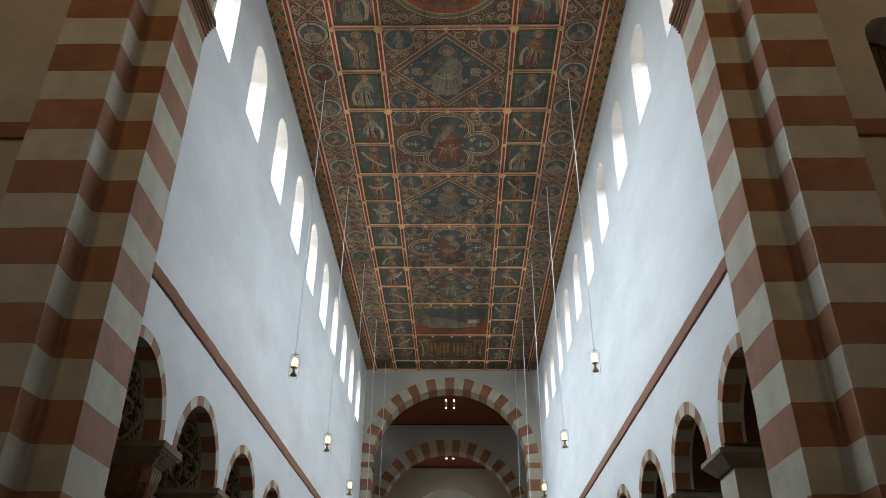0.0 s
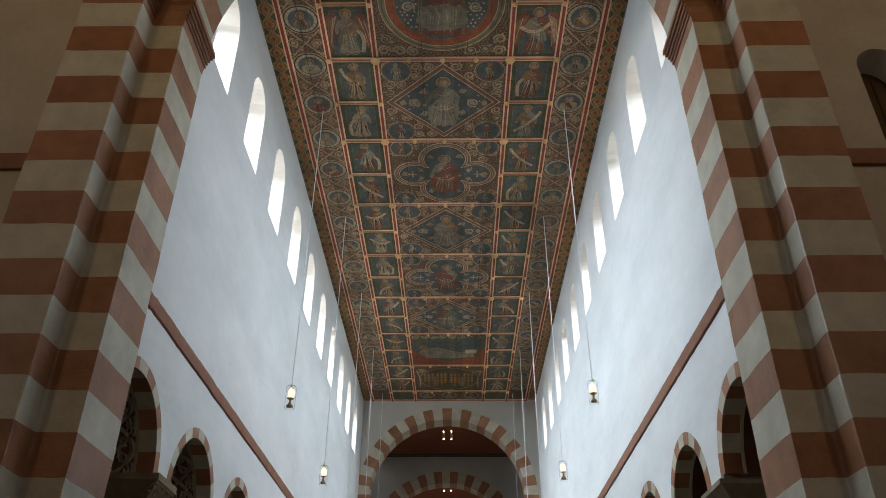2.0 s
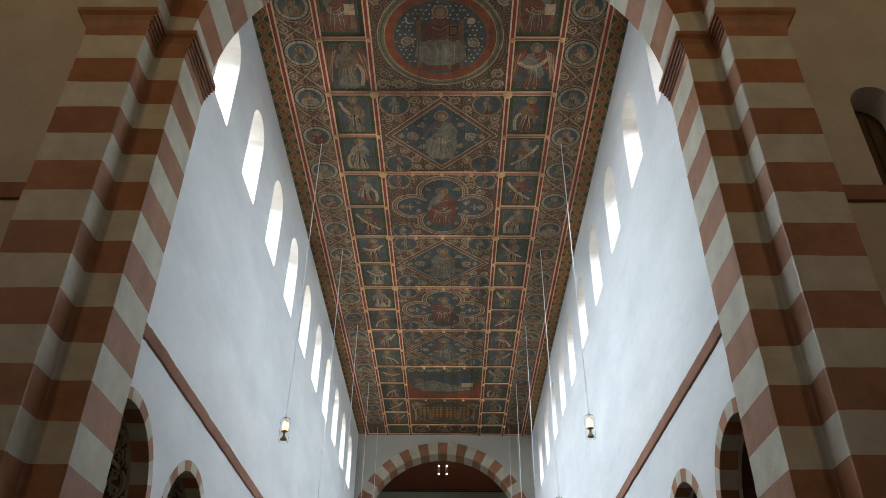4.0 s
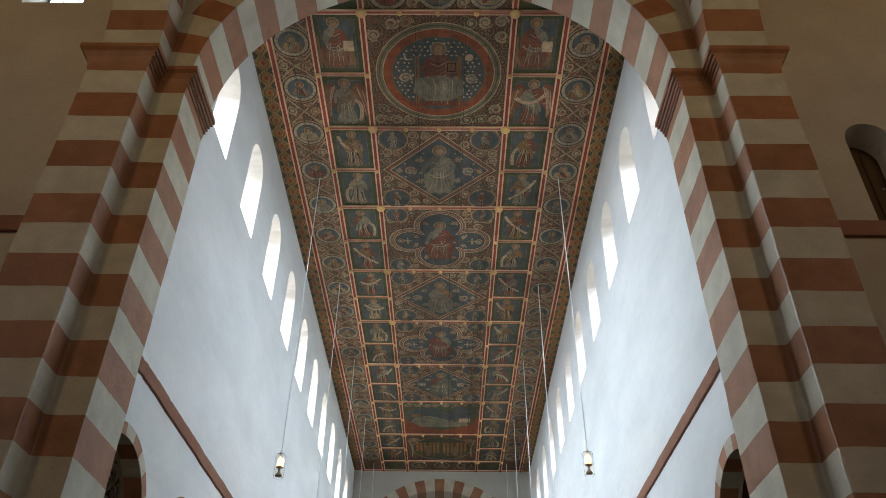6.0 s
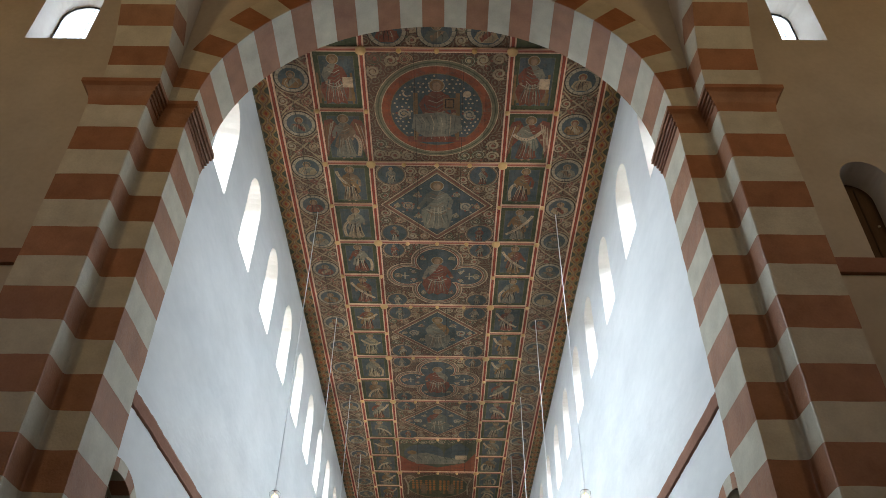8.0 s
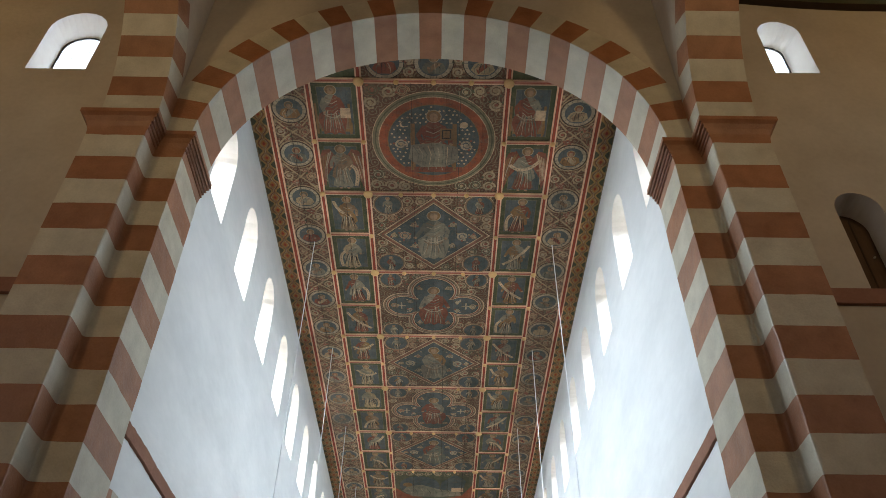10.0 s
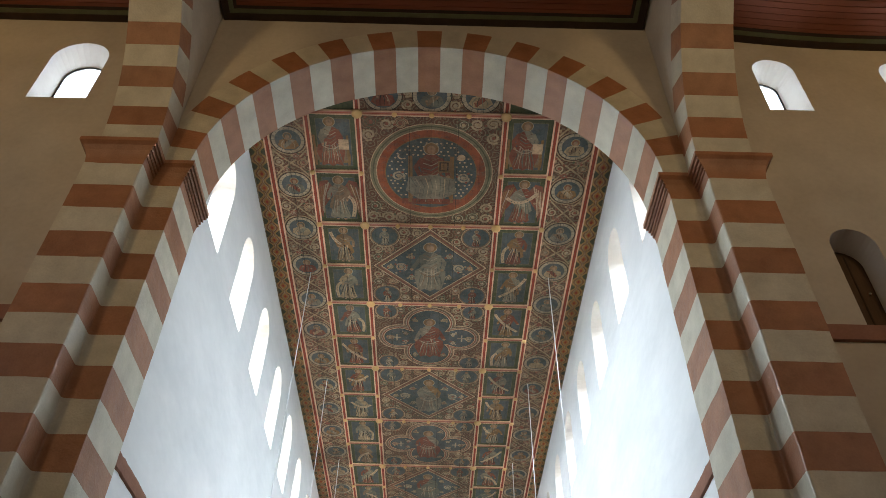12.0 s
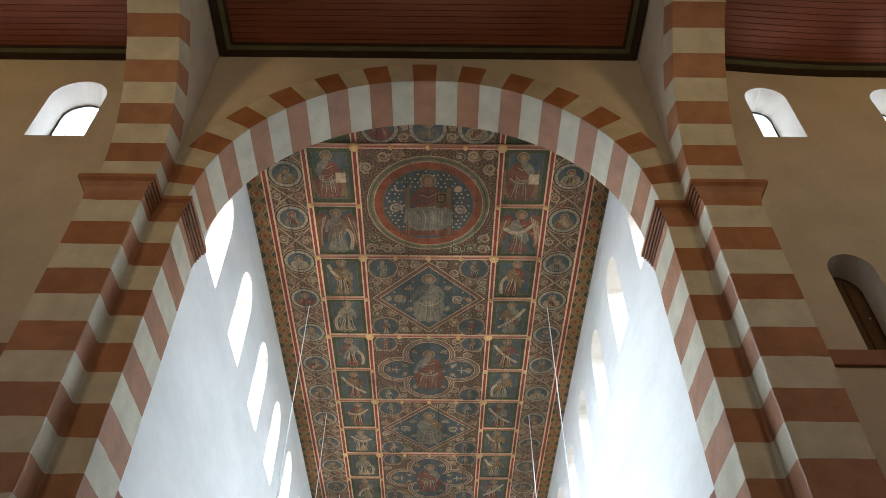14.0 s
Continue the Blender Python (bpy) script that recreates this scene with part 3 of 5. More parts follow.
# ---- arcade: inner soffits with stucco, capitals, columns ----
def soffit_band(side, c, carved):
    """The inner half of an arcade arch: a plain or stucco-carved soffit with a moulded edge."""
    x0, x1, r = NAVE + 0.27, NAVE + THICK, ARCADE[side][2] + 0.012
    put = lambda a, x, rr: (side * x, c - rr * math.cos(a), ARC_Z + rr * math.sin(a))
    bm = bmesh.new()
    k = 20
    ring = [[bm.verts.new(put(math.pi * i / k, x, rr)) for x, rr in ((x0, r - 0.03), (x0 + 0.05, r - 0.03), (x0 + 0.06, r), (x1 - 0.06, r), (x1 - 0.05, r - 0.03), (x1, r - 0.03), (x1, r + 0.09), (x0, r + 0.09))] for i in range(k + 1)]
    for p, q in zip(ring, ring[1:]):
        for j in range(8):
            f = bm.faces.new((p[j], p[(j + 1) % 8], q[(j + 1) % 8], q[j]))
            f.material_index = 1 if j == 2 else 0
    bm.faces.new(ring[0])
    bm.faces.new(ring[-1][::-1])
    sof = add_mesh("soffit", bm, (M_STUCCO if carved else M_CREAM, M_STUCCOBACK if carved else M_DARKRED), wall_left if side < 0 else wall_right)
    if not carved:
        return
    bm = bmesh.new()
    mid, half = (x0 + x1) / 2, (x1 - x0) / 2 - 0.075
    n = 5
    lift = r - 0.014
    for j in range(n):
        a0, a1 = math.pi * j / n, math.pi * (j + 1) / n
        am, span = (a0 + a1) / 2, (a1 - a0)
        for sgn in (-1, 1):
            # two strands that cross between the loops
            add_tube(bm, [put(a0 + span * i / 14, mid + sgn * half * math.sin(math.pi * i / 14), lift) for i in range(15)], 0.034, 6)
            add_tube(bm, [put(a0 + span * (0.1 + 0.8 * i / 12), mid + sgn * (half - 0.055) * math.sin(math.pi * (0.1 + 0.8 * i / 12)), lift) for i in range(13)], 0.013, 5)
            # curled tendrils and a lobed leaf within
            for tail, at, rad in ((0.0, 0.13, 0.085), (2.2, -0.13, 0.075)):
                pts = []
                for i in range(15):
                    t = i / 14
                    q = rad * (1 - 0.8 * t)
                    an = tail + sgn * t * 8.0
                    pts.append(put(am + (q * math.sin(an) + at) / r, mid + sgn * half * 0.40 + q * math.cos(an), lift))
                add_tube(bm, pts, 0.023, 6)
            for u in (-0.20, -0.07, 0.07, 0.20):
                add_tube(bm, [put(am + (u * i / 4) / r, mid + sgn * (0.02 + 0.075 * i / 4 * (1.2 - 2 * abs(u))), lift) for i in range(5)], 0.024, 5)
            # leaves in the spandrels outside the loops
            for q, turn in ((0.0, 1), (1.0, -1)):
                an = a0 + span * q
                for v, length in ((0.95, 0.16), (0.72, 0.13), (0.5, 0.09)):
                    add_tube(bm, [put(an + turn * (length * i / 4) / r, mid + sgn * half * (v + 0.12 * math.sin(i * 0.8)), lift) for i in range(5)], 0.026 - 0.004 * (1 - v), 5)
    part("stucco_vine", bm, M_STUCCO, wall_left, "raised stucco vine scrolls", True)


for i in range(ARC_N):
    for side in (-1, 1):
        soffit_band(side, ARCADE[side][0] + ARCADE[side][1] * i, side < 0)


def capital(side, y, carved):
    """A support between two arches: impost slab, cushion capital and column."""
    gap = ARCADE[side][1] - 2 * ARCADE[side][2]
    xc = side * (NAVE + THICK / 2)
    root = thing("column", "stone column with a carved capital and broad impost under the arcade" if carved else "sandstone pier with a plain sloping impost under the arcade",
                 "column", "arcade supports", "", (xc, y, 0))
    hx, hy = THICK / 2 + 0.10, gap / 2 + 0.02
    drop = 0.0 if carved else 0.10
    if drop:
        bm = bmesh.new()
        add_box(bm, -THICK / 2, THICK / 2, -gap / 2 + 0.1, gap / 2 - 0.1, 5.04 - drop, ARC_Z - 0.001)
        part("springer", bm, M_TAN, root)
    bm = bmesh.new()
    rings = []
    for e, z in ((-0.20, 4.70), (-0.17, 4.73), (0.0, 4.925), (0.02, 4.94), (0.02, 5.04)) if carved else ((-0.16, 4.78), (-0.12, 4.82), (0.0, 4.95), (0.02, 4.97), (0.02, 5.04)):
        rings.append([bm.verts.new((sx * (hx + e), sy * (hy + e), z - drop)) for sx, sy in ((-1, -1), (1, -1), (1, 1), (-1, 1))])
    for a, b in zip(rings, rings[1:]):
        for j in range(4):
            bm.faces.new((a[j], a[(j + 1) % 4], b[(j + 1) % 4], b[j]))
    bm.faces.new(rings[0][::-1])
    bm.faces.new(rings[-1])
    part("impost", bm, M_CAPITAL if carved else M_TAN, root)
    bm = bmesh.new()
    if carved:
        rings = []
        for e, z, rnd in ((-0.03, 4.698, 0), (-0.035, 4.45, 0.04), (-0.07, 4.30, 0.4), (-0.14, 4.19, 1.0), (-0.14, 4.12, 1.0)):
            pts = []
            for j in range(16):
                an = 2 * math.pi * (j + 0.5) / 16
                cx, cy = math.cos(an), math.sin(an)
                m = max(abs(cx), abs(cy))
                w, h = hx - 0.16 + e, hy - 0.1 + e
                pts.append(bm.verts.new(((cx / m * (1 - rnd) + cx * rnd) * w, (cy / m * (1 - rnd) + cy * rnd) * h, z)))
            rings.append(pts)
        for a, b in zip(rings, rings[1:]):
            for j in range(16):
                bm.faces.new((a[j], b[j], b[(j + 1) % 16], a[(j + 1) % 16]))
        bm.faces.new(rings[0])
        bm.faces.new(rings[-1][::-1])
        part("capital", bm, M_REDCAP, root, "worn red sandstone block capital")
        bm = bmesh.new()
        for sx, sy in ((1, 0), (-1, 0), (0, 1), (0, -1)):
            for u in (-0.2, -0.07, 0.07, 0.2) if sx else ():
                pts = []
                for i in range(9):
                    t = i / 8
                    a = u + 0.045 * math.sin(t * 6)
                    w, h = hx - 0.19 - 0.01 * t, hy - 0.13 - 0.01 * t
                    pts.append((sx * w + a * abs(sy), sy * h + a * abs(sx) * 0.8, 4.68 - 0.24 * t))
                add_tube(bm, pts, 0.02, 5)
            if sx:
                # scrolls along the sloping face of the impost
                for u in (-0.36, -0.12, 0.12, 0.36):
                    pts = []
                    for i in range(13):
                        an, q = 0.7 + i * 0.62, 0.085 * (1 - 0.06 * i)
                        zz = 4.83 + q * math.sin(an)
                        pts.append((sx * (hx - 0.17 + (zz - 4.73) * 0.87), u + q * math.cos(an) * 1.2, zz))
                    add_tube(bm, pts, 0.014, 5)
        part("leaf_carving", bm, M_CAPITAL, root, "", True)
        bm = bmesh.new()
        add_lathe(bm, ((0.30, 0.02), (0.42, 0.05), (0.42, 0.15), (0.33, 0.3), (0.31, 0.4), (0.29, 4.0), (0.33, 4.05), (0.33, 4.118)), k=20)
        part("shaft", bm, M_CREAM, root, "", True)
    else:
        z, n = 4.775 - drop, 1
        while z > 0.6:
            bm2 = bmesh.new()
            add_box(bm2, -hx + 0.2, hx - 0.2, -hy + 0.14, hy - 0.14, z - COURSE + 0.0015, z - 0.0015)
            part("course", bm2, M_RED if n % 2 == 0 else M_CREAM, root)
            z -= COURSE
            n += 1
        add_box(bm, -hx + 0.1, hx - 0.1, -hy + 0.08, hy - 0.08, 0, z)
        part("base", bm, M_CREAM, root)


for i in range(ARC_N - 1):
    for side in (-1, 1):
        capital(side, ARCADE[side][0] + ARCADE[side][1] * (i + 0.5), side < 0)

# ---- panes and window bars ----
def arched_pane(name, put, c, half, foot, spring, d, label, bars):
    root = thing(name, label, "window", "round-arched windows", "structure")
    bm = bmesh.new()
    line = arch_line(c, half + 0.02, foot - 0.02, spring)
    near, far = [[bm.verts.new(put(s, z, d + e)) for s, z in line] for e in (0.0, 0.006)]
    bm.faces.new(near)
    bm.faces.new(far[::-1])
    for i in range(len(line)):
        j = (i + 1) % len(line)
        bm.faces.new((near[i], far[i], far[j], near[j]))
    pane = part("pane", bm, M_GLASS, root)
    pane.visible_shadow = False
    if bars:
        bm = bmesh.new()
        add_tube(bm, [put(s, z, d - 0.03) for s, z in arch_line(c, half - 0.01, foot, spring)], 0.020, 5)
        part("frame", bm, M_IRON, root, "dark arched iron window frame")
        lines = [((-half, foot + 0.01), (half, foot + 0.01), 0.02)]
        lines += [((half * f, foot), (half * f, spring + half * 0.9), 0.006) for f in (-0.33, 0.33)]
        lines += [((-half, z), (half, z), 0.006) for z in (foot + 0.45, foot + 0.9)]
        for (a, za), (b, zb), r in lines:
            bm = bmesh.new()
            add_tube(bm, [put(c + a, za, d - 0.03), put(c + b, zb, d - 0.03)], r, 5)
            part("iron_bar", bm, M_IRON, root)


for i in range(WIN_N):
    for side, w0 in ((-1, WIN_L), (1, WIN_R)):
        arched_pane("window_nave", lambda s, z, d, side=side: (side * d, s, z), w0 + WIN_STEP * i, 0.42, 13.25, 14.55, NAVE + THICK - 0.05,
                    "round-arched clerestory window with clear bright glass", False)
for x, foot, spring, half in ((-7.247, 14.20, 15.395, 0.45), (-9.857, 14.20, 15.395, 0.45), (6.965, 14.35, 15.51, 0.33), (9.60, 14.35, 15.51, 0.33)):
    arched_pane("window_transept", put_arch, x, half, foot, spring, FRONT + 0.53, "round-arched transept window with iron bars", True)

# shutter in the low arched opening of the north transept
bm = bmesh.new()
bm.faces.new([bm.verts.new((s, FRONT + 0.55, z)) for s, z in arch_line(6.965, 0.42, 8.84, 10.545)])
g = bmesh.ops.extrude_face_region(bm, geom=bm.faces[:])
bmesh.ops.translate(bm, vec=(0, 0.06, 0), verts=[v for v in g["geom"] if isinstance(v, bmesh.types.BMVert)])
shutter = tagged(add_mesh("window_shutter", bm, M_DOORWOOD), "dark wooden shutter closing an arched wall opening", "shutter")
for dx in (-0.14, 0.12):
    bm = bmesh.new()
    add_box(bm, 6.965 + dx - 0.01, 6.965 + dx + 0.01, FRONT + 0.535, FRONT + 0.549, 8.9, 10.8)
    part("batten", bm, M_BATTEN, shutter)
bm = bmesh.new()
add_lathe(bm, ((0.012, 0), (0.02, 0.006), (0.02, 0.024), (0.012, 0.03)), 7.235, FRONT + 0.53, 10)
bmesh.ops.translate(bm, vec=(0, 0, 9.97), verts=bm.verts)
part("knob", bm, M_CABLE, shutter)

# ---- hanging lamps ----
def hanging_lamp(x, y, z):
    root = thing("hanging_lamp", "lit clear glass cylinder lamp hanging on a thin steel cable", "lamp", "hanging nave lamps", "", (x, y, z))
    bm = bmesh.new()
    add_tube(bm, [(0, 0, 0.34), (0, 0, CEIL - z - 0.03)], 0.011, 6)
    part("cable", bm, M_CABLE, root, "thin steel cable")
    bm = bmesh.new()
    add_lathe(bm, ((0.012, 0.36), (0.03, 0.33), (0.035, 0.29), (0.03, 0.27)), k=12)
    part("cap", bm, M_CABLE, root, "", True)
    bm = bmesh.new()
    k = 20
    prof = ((0.03, 0.285), (0.09, 0.275), (0.118, 0.24), (0.112, 0.1), (0.105, -0.22), (0.09, -0.245), (0.085, -0.235), (0.098, -0.215), (0.106, 0.1), (0.11, 0.235), (0.085, 0.267), (0.03, 0.277))
    rings = [[bm.verts.new((r * math.cos(2 * math.pi * j / k), r * math.sin(2 * math.pi * j / k), h)) for j in range(k)] for r, h in prof]
    for a, b in zip(rings, rings[1:]):
        for j in range(k):
            bm.faces.new((a[j], a[(j + 1) % k], b[(j + 1) % k], b[j]))
    gl = part("glass_cylinder", bm, M_LAMPGLASS, root, "slightly smoky glass cylinder", True)
    gl.visible_shadow = False
    for i in range(3):
        an = 2 * math.pi * i / 3 + 0.5
        bm = bmesh.new()
        add_lathe(bm, ((0.014, 0.0), (0.020, 0.03), (0.030, 0.07), (0.034, 0.12), (0.026, 0.17), (0.010, 0.21)), 0.046 * math.cos(an), 0.046 * math.sin(an), 10)
        part("bulb", bm, M_BULB, root, "warm glowing bulb", True)
    bm = bmesh.new()
    add_lathe(bm, ((0.075, -0.20), (0.07, -0.17), (0.03, -0.12), (0.022, -0.05), (0.03, -0.03), (0.075, -0.012), (0.075, -0.001)), k=14)
    part("reflector", bm, M_METAL, root, "dark metal socket and reflector", True)


LAMP_X, LAMP_Y, LAMP_STEP, LAMP_Z = 3.3, 16.1, 5.15, 7.83
# how much lower and further inward each one hangs
LAMP_HANG = {-1: ((-0.06, 0.0), (0.16, 0.0), (0.19, 0.0), (0.2, 0.0), (0.2, 0.0)), 1: ((-0.17, 0.02), (0.04, 0.09), (0.22, 0.16), (0.22, 0.16), (0.22, 0.16))}
for i in range(5):
    for side in (-1, 1):
        drop, inward = LAMP_HANG[side][i]
        hanging_lamp(side * (LAMP_X - inward), LAMP_Y + LAMP_STEP * i, LAMP_Z - drop)


def ceiling_spot(x, y, z):
    root = thing("ceiling_spotlight", "pair of small lit spotlights under a dark red ceiling", "spotlight", "ceiling spotlights", "", (x, y, z))
    for sx in (-0.22, 0.22):
        bm = bmesh.new()
        add_lathe(bm, ((0.06, -0.42), (0.07, -0.4), (0.07, -0.15), (0.03, -0.1), (0.03, 0.0)), sx, 0, 14)
        part("housing", bm, M_METAL, root)
        bm = bmesh.new()
        add_lathe(bm, ((0.035, -0.46), (0.055, -0.43), (0.055, -0.421)), sx, 0, 14)
        part("bulb", bm, M_SPOT, root)
        # glowing stub at the ceiling: the spot's reflection, modelled as a lit shape
        bm = bmesh.new()
        add_lathe(bm, ((0.02, -0.08), (0.035, -0.06), (0.035, 0.0)), sx, -0.12, 12)
        part("bulb", bm, M_SPOT, root)


ceiling_spot(-0.14, 42.6, 16.26)
ceiling_spot(-0.22, 51.0, 15.66)

# ---- the painted nave ceiling ----
class Paint:
    """Flat painted shapes and raised rails, gathered into one mesh."""
    def __init__(self):
        self.v, self.f, self.m, self.slots, self.lift = [], [], [], [], 0.0

    def face(self, pts, colour):
        i = len(self.v)
        self.v += pts
        self.f.append(list(range(i, i + len(pts))))
        if colour not in self.slots:
            self.slots.append(colour)
        self.m.append(self.slots.index(colour))

    def poly(self, pts, colour, layer):
        area = sum(a[0] * b[1] - b[0] * a[1] for a, b in zip(pts, pts[1:] + pts[:1]))
        pts = pts[::-1] if area > 0 else pts
        self.face([(x, y, CEIL - 0.0016 * layer - self.lift) for x, y in pts], colour)

    def next_coat(self):
        """A hair's breadth between coats, so that no two lie in one plane."""
        self.lift = (self.lift + 0.00016) % 0.00144

    def rect(self, x0, x1, y0, y1, colour, layer):
        self.next_coat()
        self.poly([(x0, y0), (x1, y0), (x1, y1), (x0, y1)], colour, layer)

    def disc(self, x, y, r, colour, layer, ry=None, k=24):
        ry = ry or r
        self.next_coat()
        self.poly([(x + r * math.cos(2 * math.pi * i / k), y + ry * math.sin(2 * math.pi * i / k)) for i in range(k)], colour, layer)

    def ribbon(self, pts, w, colour, layer, taper=False):
        self.next_coat()
        side = []
        for i, p in enumerate(pts):
            a, b = pts[max(i - 1, 0)], pts[min(i + 1, len(pts) - 1)]
            dx, dy = b[0] - a[0], b[1] - a[1]
            d = math.hypot(dx, dy) or 1
            h = w / 2 * (1 - 0.7 * i / (len(pts) - 1) if taper else 1)
            side.append(((p[0] - dy / d * h, p[1] + dx / d * h), (p[0] + dy / d * h, p[1] - dx / d * h)))
        for (a, b), (c, d) in zip(side, side[1:]):
            self.poly([a, b, d, c], colour, layer)

    def loop(self, x, y, r, w, colour, layer, ry=None, k=28):
        ry = ry or r
        self.ribbon([(x + r * math.cos(2 * math.pi * i / k), y + ry * math.sin(2 * math.pi * i / k)) for i in range(k + 1)], w, colour, layer)

    def box(self, x0, x1, y0, y1, drop, colour):
        z0, z1 = CEIL - drop, CEIL
        self.face([(x0, y1, z0), (x1, y1, z0), (x1, y0, z0), (x0, y0, z0)], colour)
        for a, b in (((x0, y0), (x1, y0)), ((x1, y0), (x1, y1)), ((x1, y1), (x0, y1)), ((x0, y1), (x0, y0))):
            self.face([(*a, z0), (*b, z0), (*b, z1), (*a, z1)], colour)

    def boss(self, x, y, r):
        k, prev = 12, None
        for q, h in ((1.0, 0.06), (0.95, 0.095), (0.6, 0.125), (0.25, 0.135)):
            ring = [(x + r * q * math.cos(2 * math.pi * i / k), y + r * q * math.sin(2 * math.pi * i / k), CEIL - h) for i in range(k)]
            if prev:
                for i in range(k):
                    self.face([prev[i], ring[i], ring[(i + 1) % k], prev[(i + 1) % k]], "gold")
            prev = ring
        self.face(prev[::-1], "gold")

    def done(self):
        me = bpy.data.meshes.new("ceiling_nave")
        me.from_pydata(self.v, [], self.f)
        for s in self.slots:
            me.materials.append(PM[s])
        me.polygons.foreach_set("material_index", self.m)
        me.update()
        return tagged(new("ceiling_nave", me), "painted wooden nave ceiling with red-framed fields, roundels and gilded bosses", "ceiling", "", "structure")


P = Paint()
rng = random.Random(7)


def spiral(x, y, r, start, sgn, colour, layer, w=0.035, turns=1.6):
    """A curled tendril with a leaf at its heart."""
    k = 16
    pts = [(x + r * (1 - 0.78 * i / k) * math.cos(start + sgn * 2 * math.pi * turns * i / k),
            y + r * (1 - 0.8 * i / k) * math.sin(start + sgn * 2 * math.pi * turns * i / k)) for i in range(k + 1)]
    P.ribbon(pts, w * 1.5, colour, layer)
    P.ribbon(pts, w * 0.42, "pale" if rng.random() < 0.7 else "scrollred", layer + 1)
    leaf = rng.choice(("scrollred", "pale", "scroll"))
    P.disc(x, y, r * 0.28, leaf, layer + 1, k=8)
    for j in range(3):
        a = start + 2.1 * j + 0.7
        P.disc(x + r * 1.05 * math.cos(a), y + r * 1.05 * math.sin(a), 0.035, rng.choice(("scroll", "scrollred", "olive")), layer + 1, k=6)


def scrolls(x0, x1, y0, y1, layer, avoid=lambda x, y: False, cell=0.34, w=0.035):
    """Tendrils over a panel, leaving out the place of its central figure."""
    nx, ny = max(1, round((x1 - x0) / cell)), max(1, round((y1 - y0) / cell))
    dx, dy = (x1 - x0) / nx, (y1 - y0) / ny
    for i in range(nx):
        for j in range(ny):
            x, y = x0 + dx * (i + 0.5) + rng.uniform(-0.03, 0.03), y0 + dy * (j + 0.5) + rng.uniform(-0.03, 0.03)
            if not avoid(x, y):
                spiral(x, y, min(dx, dy) * 0.47, rng.uniform(0, 6.3), 1 if (i + j) % 2 else -1, "scroll" if rng.random() < 0.75 else "olive", layer, w)


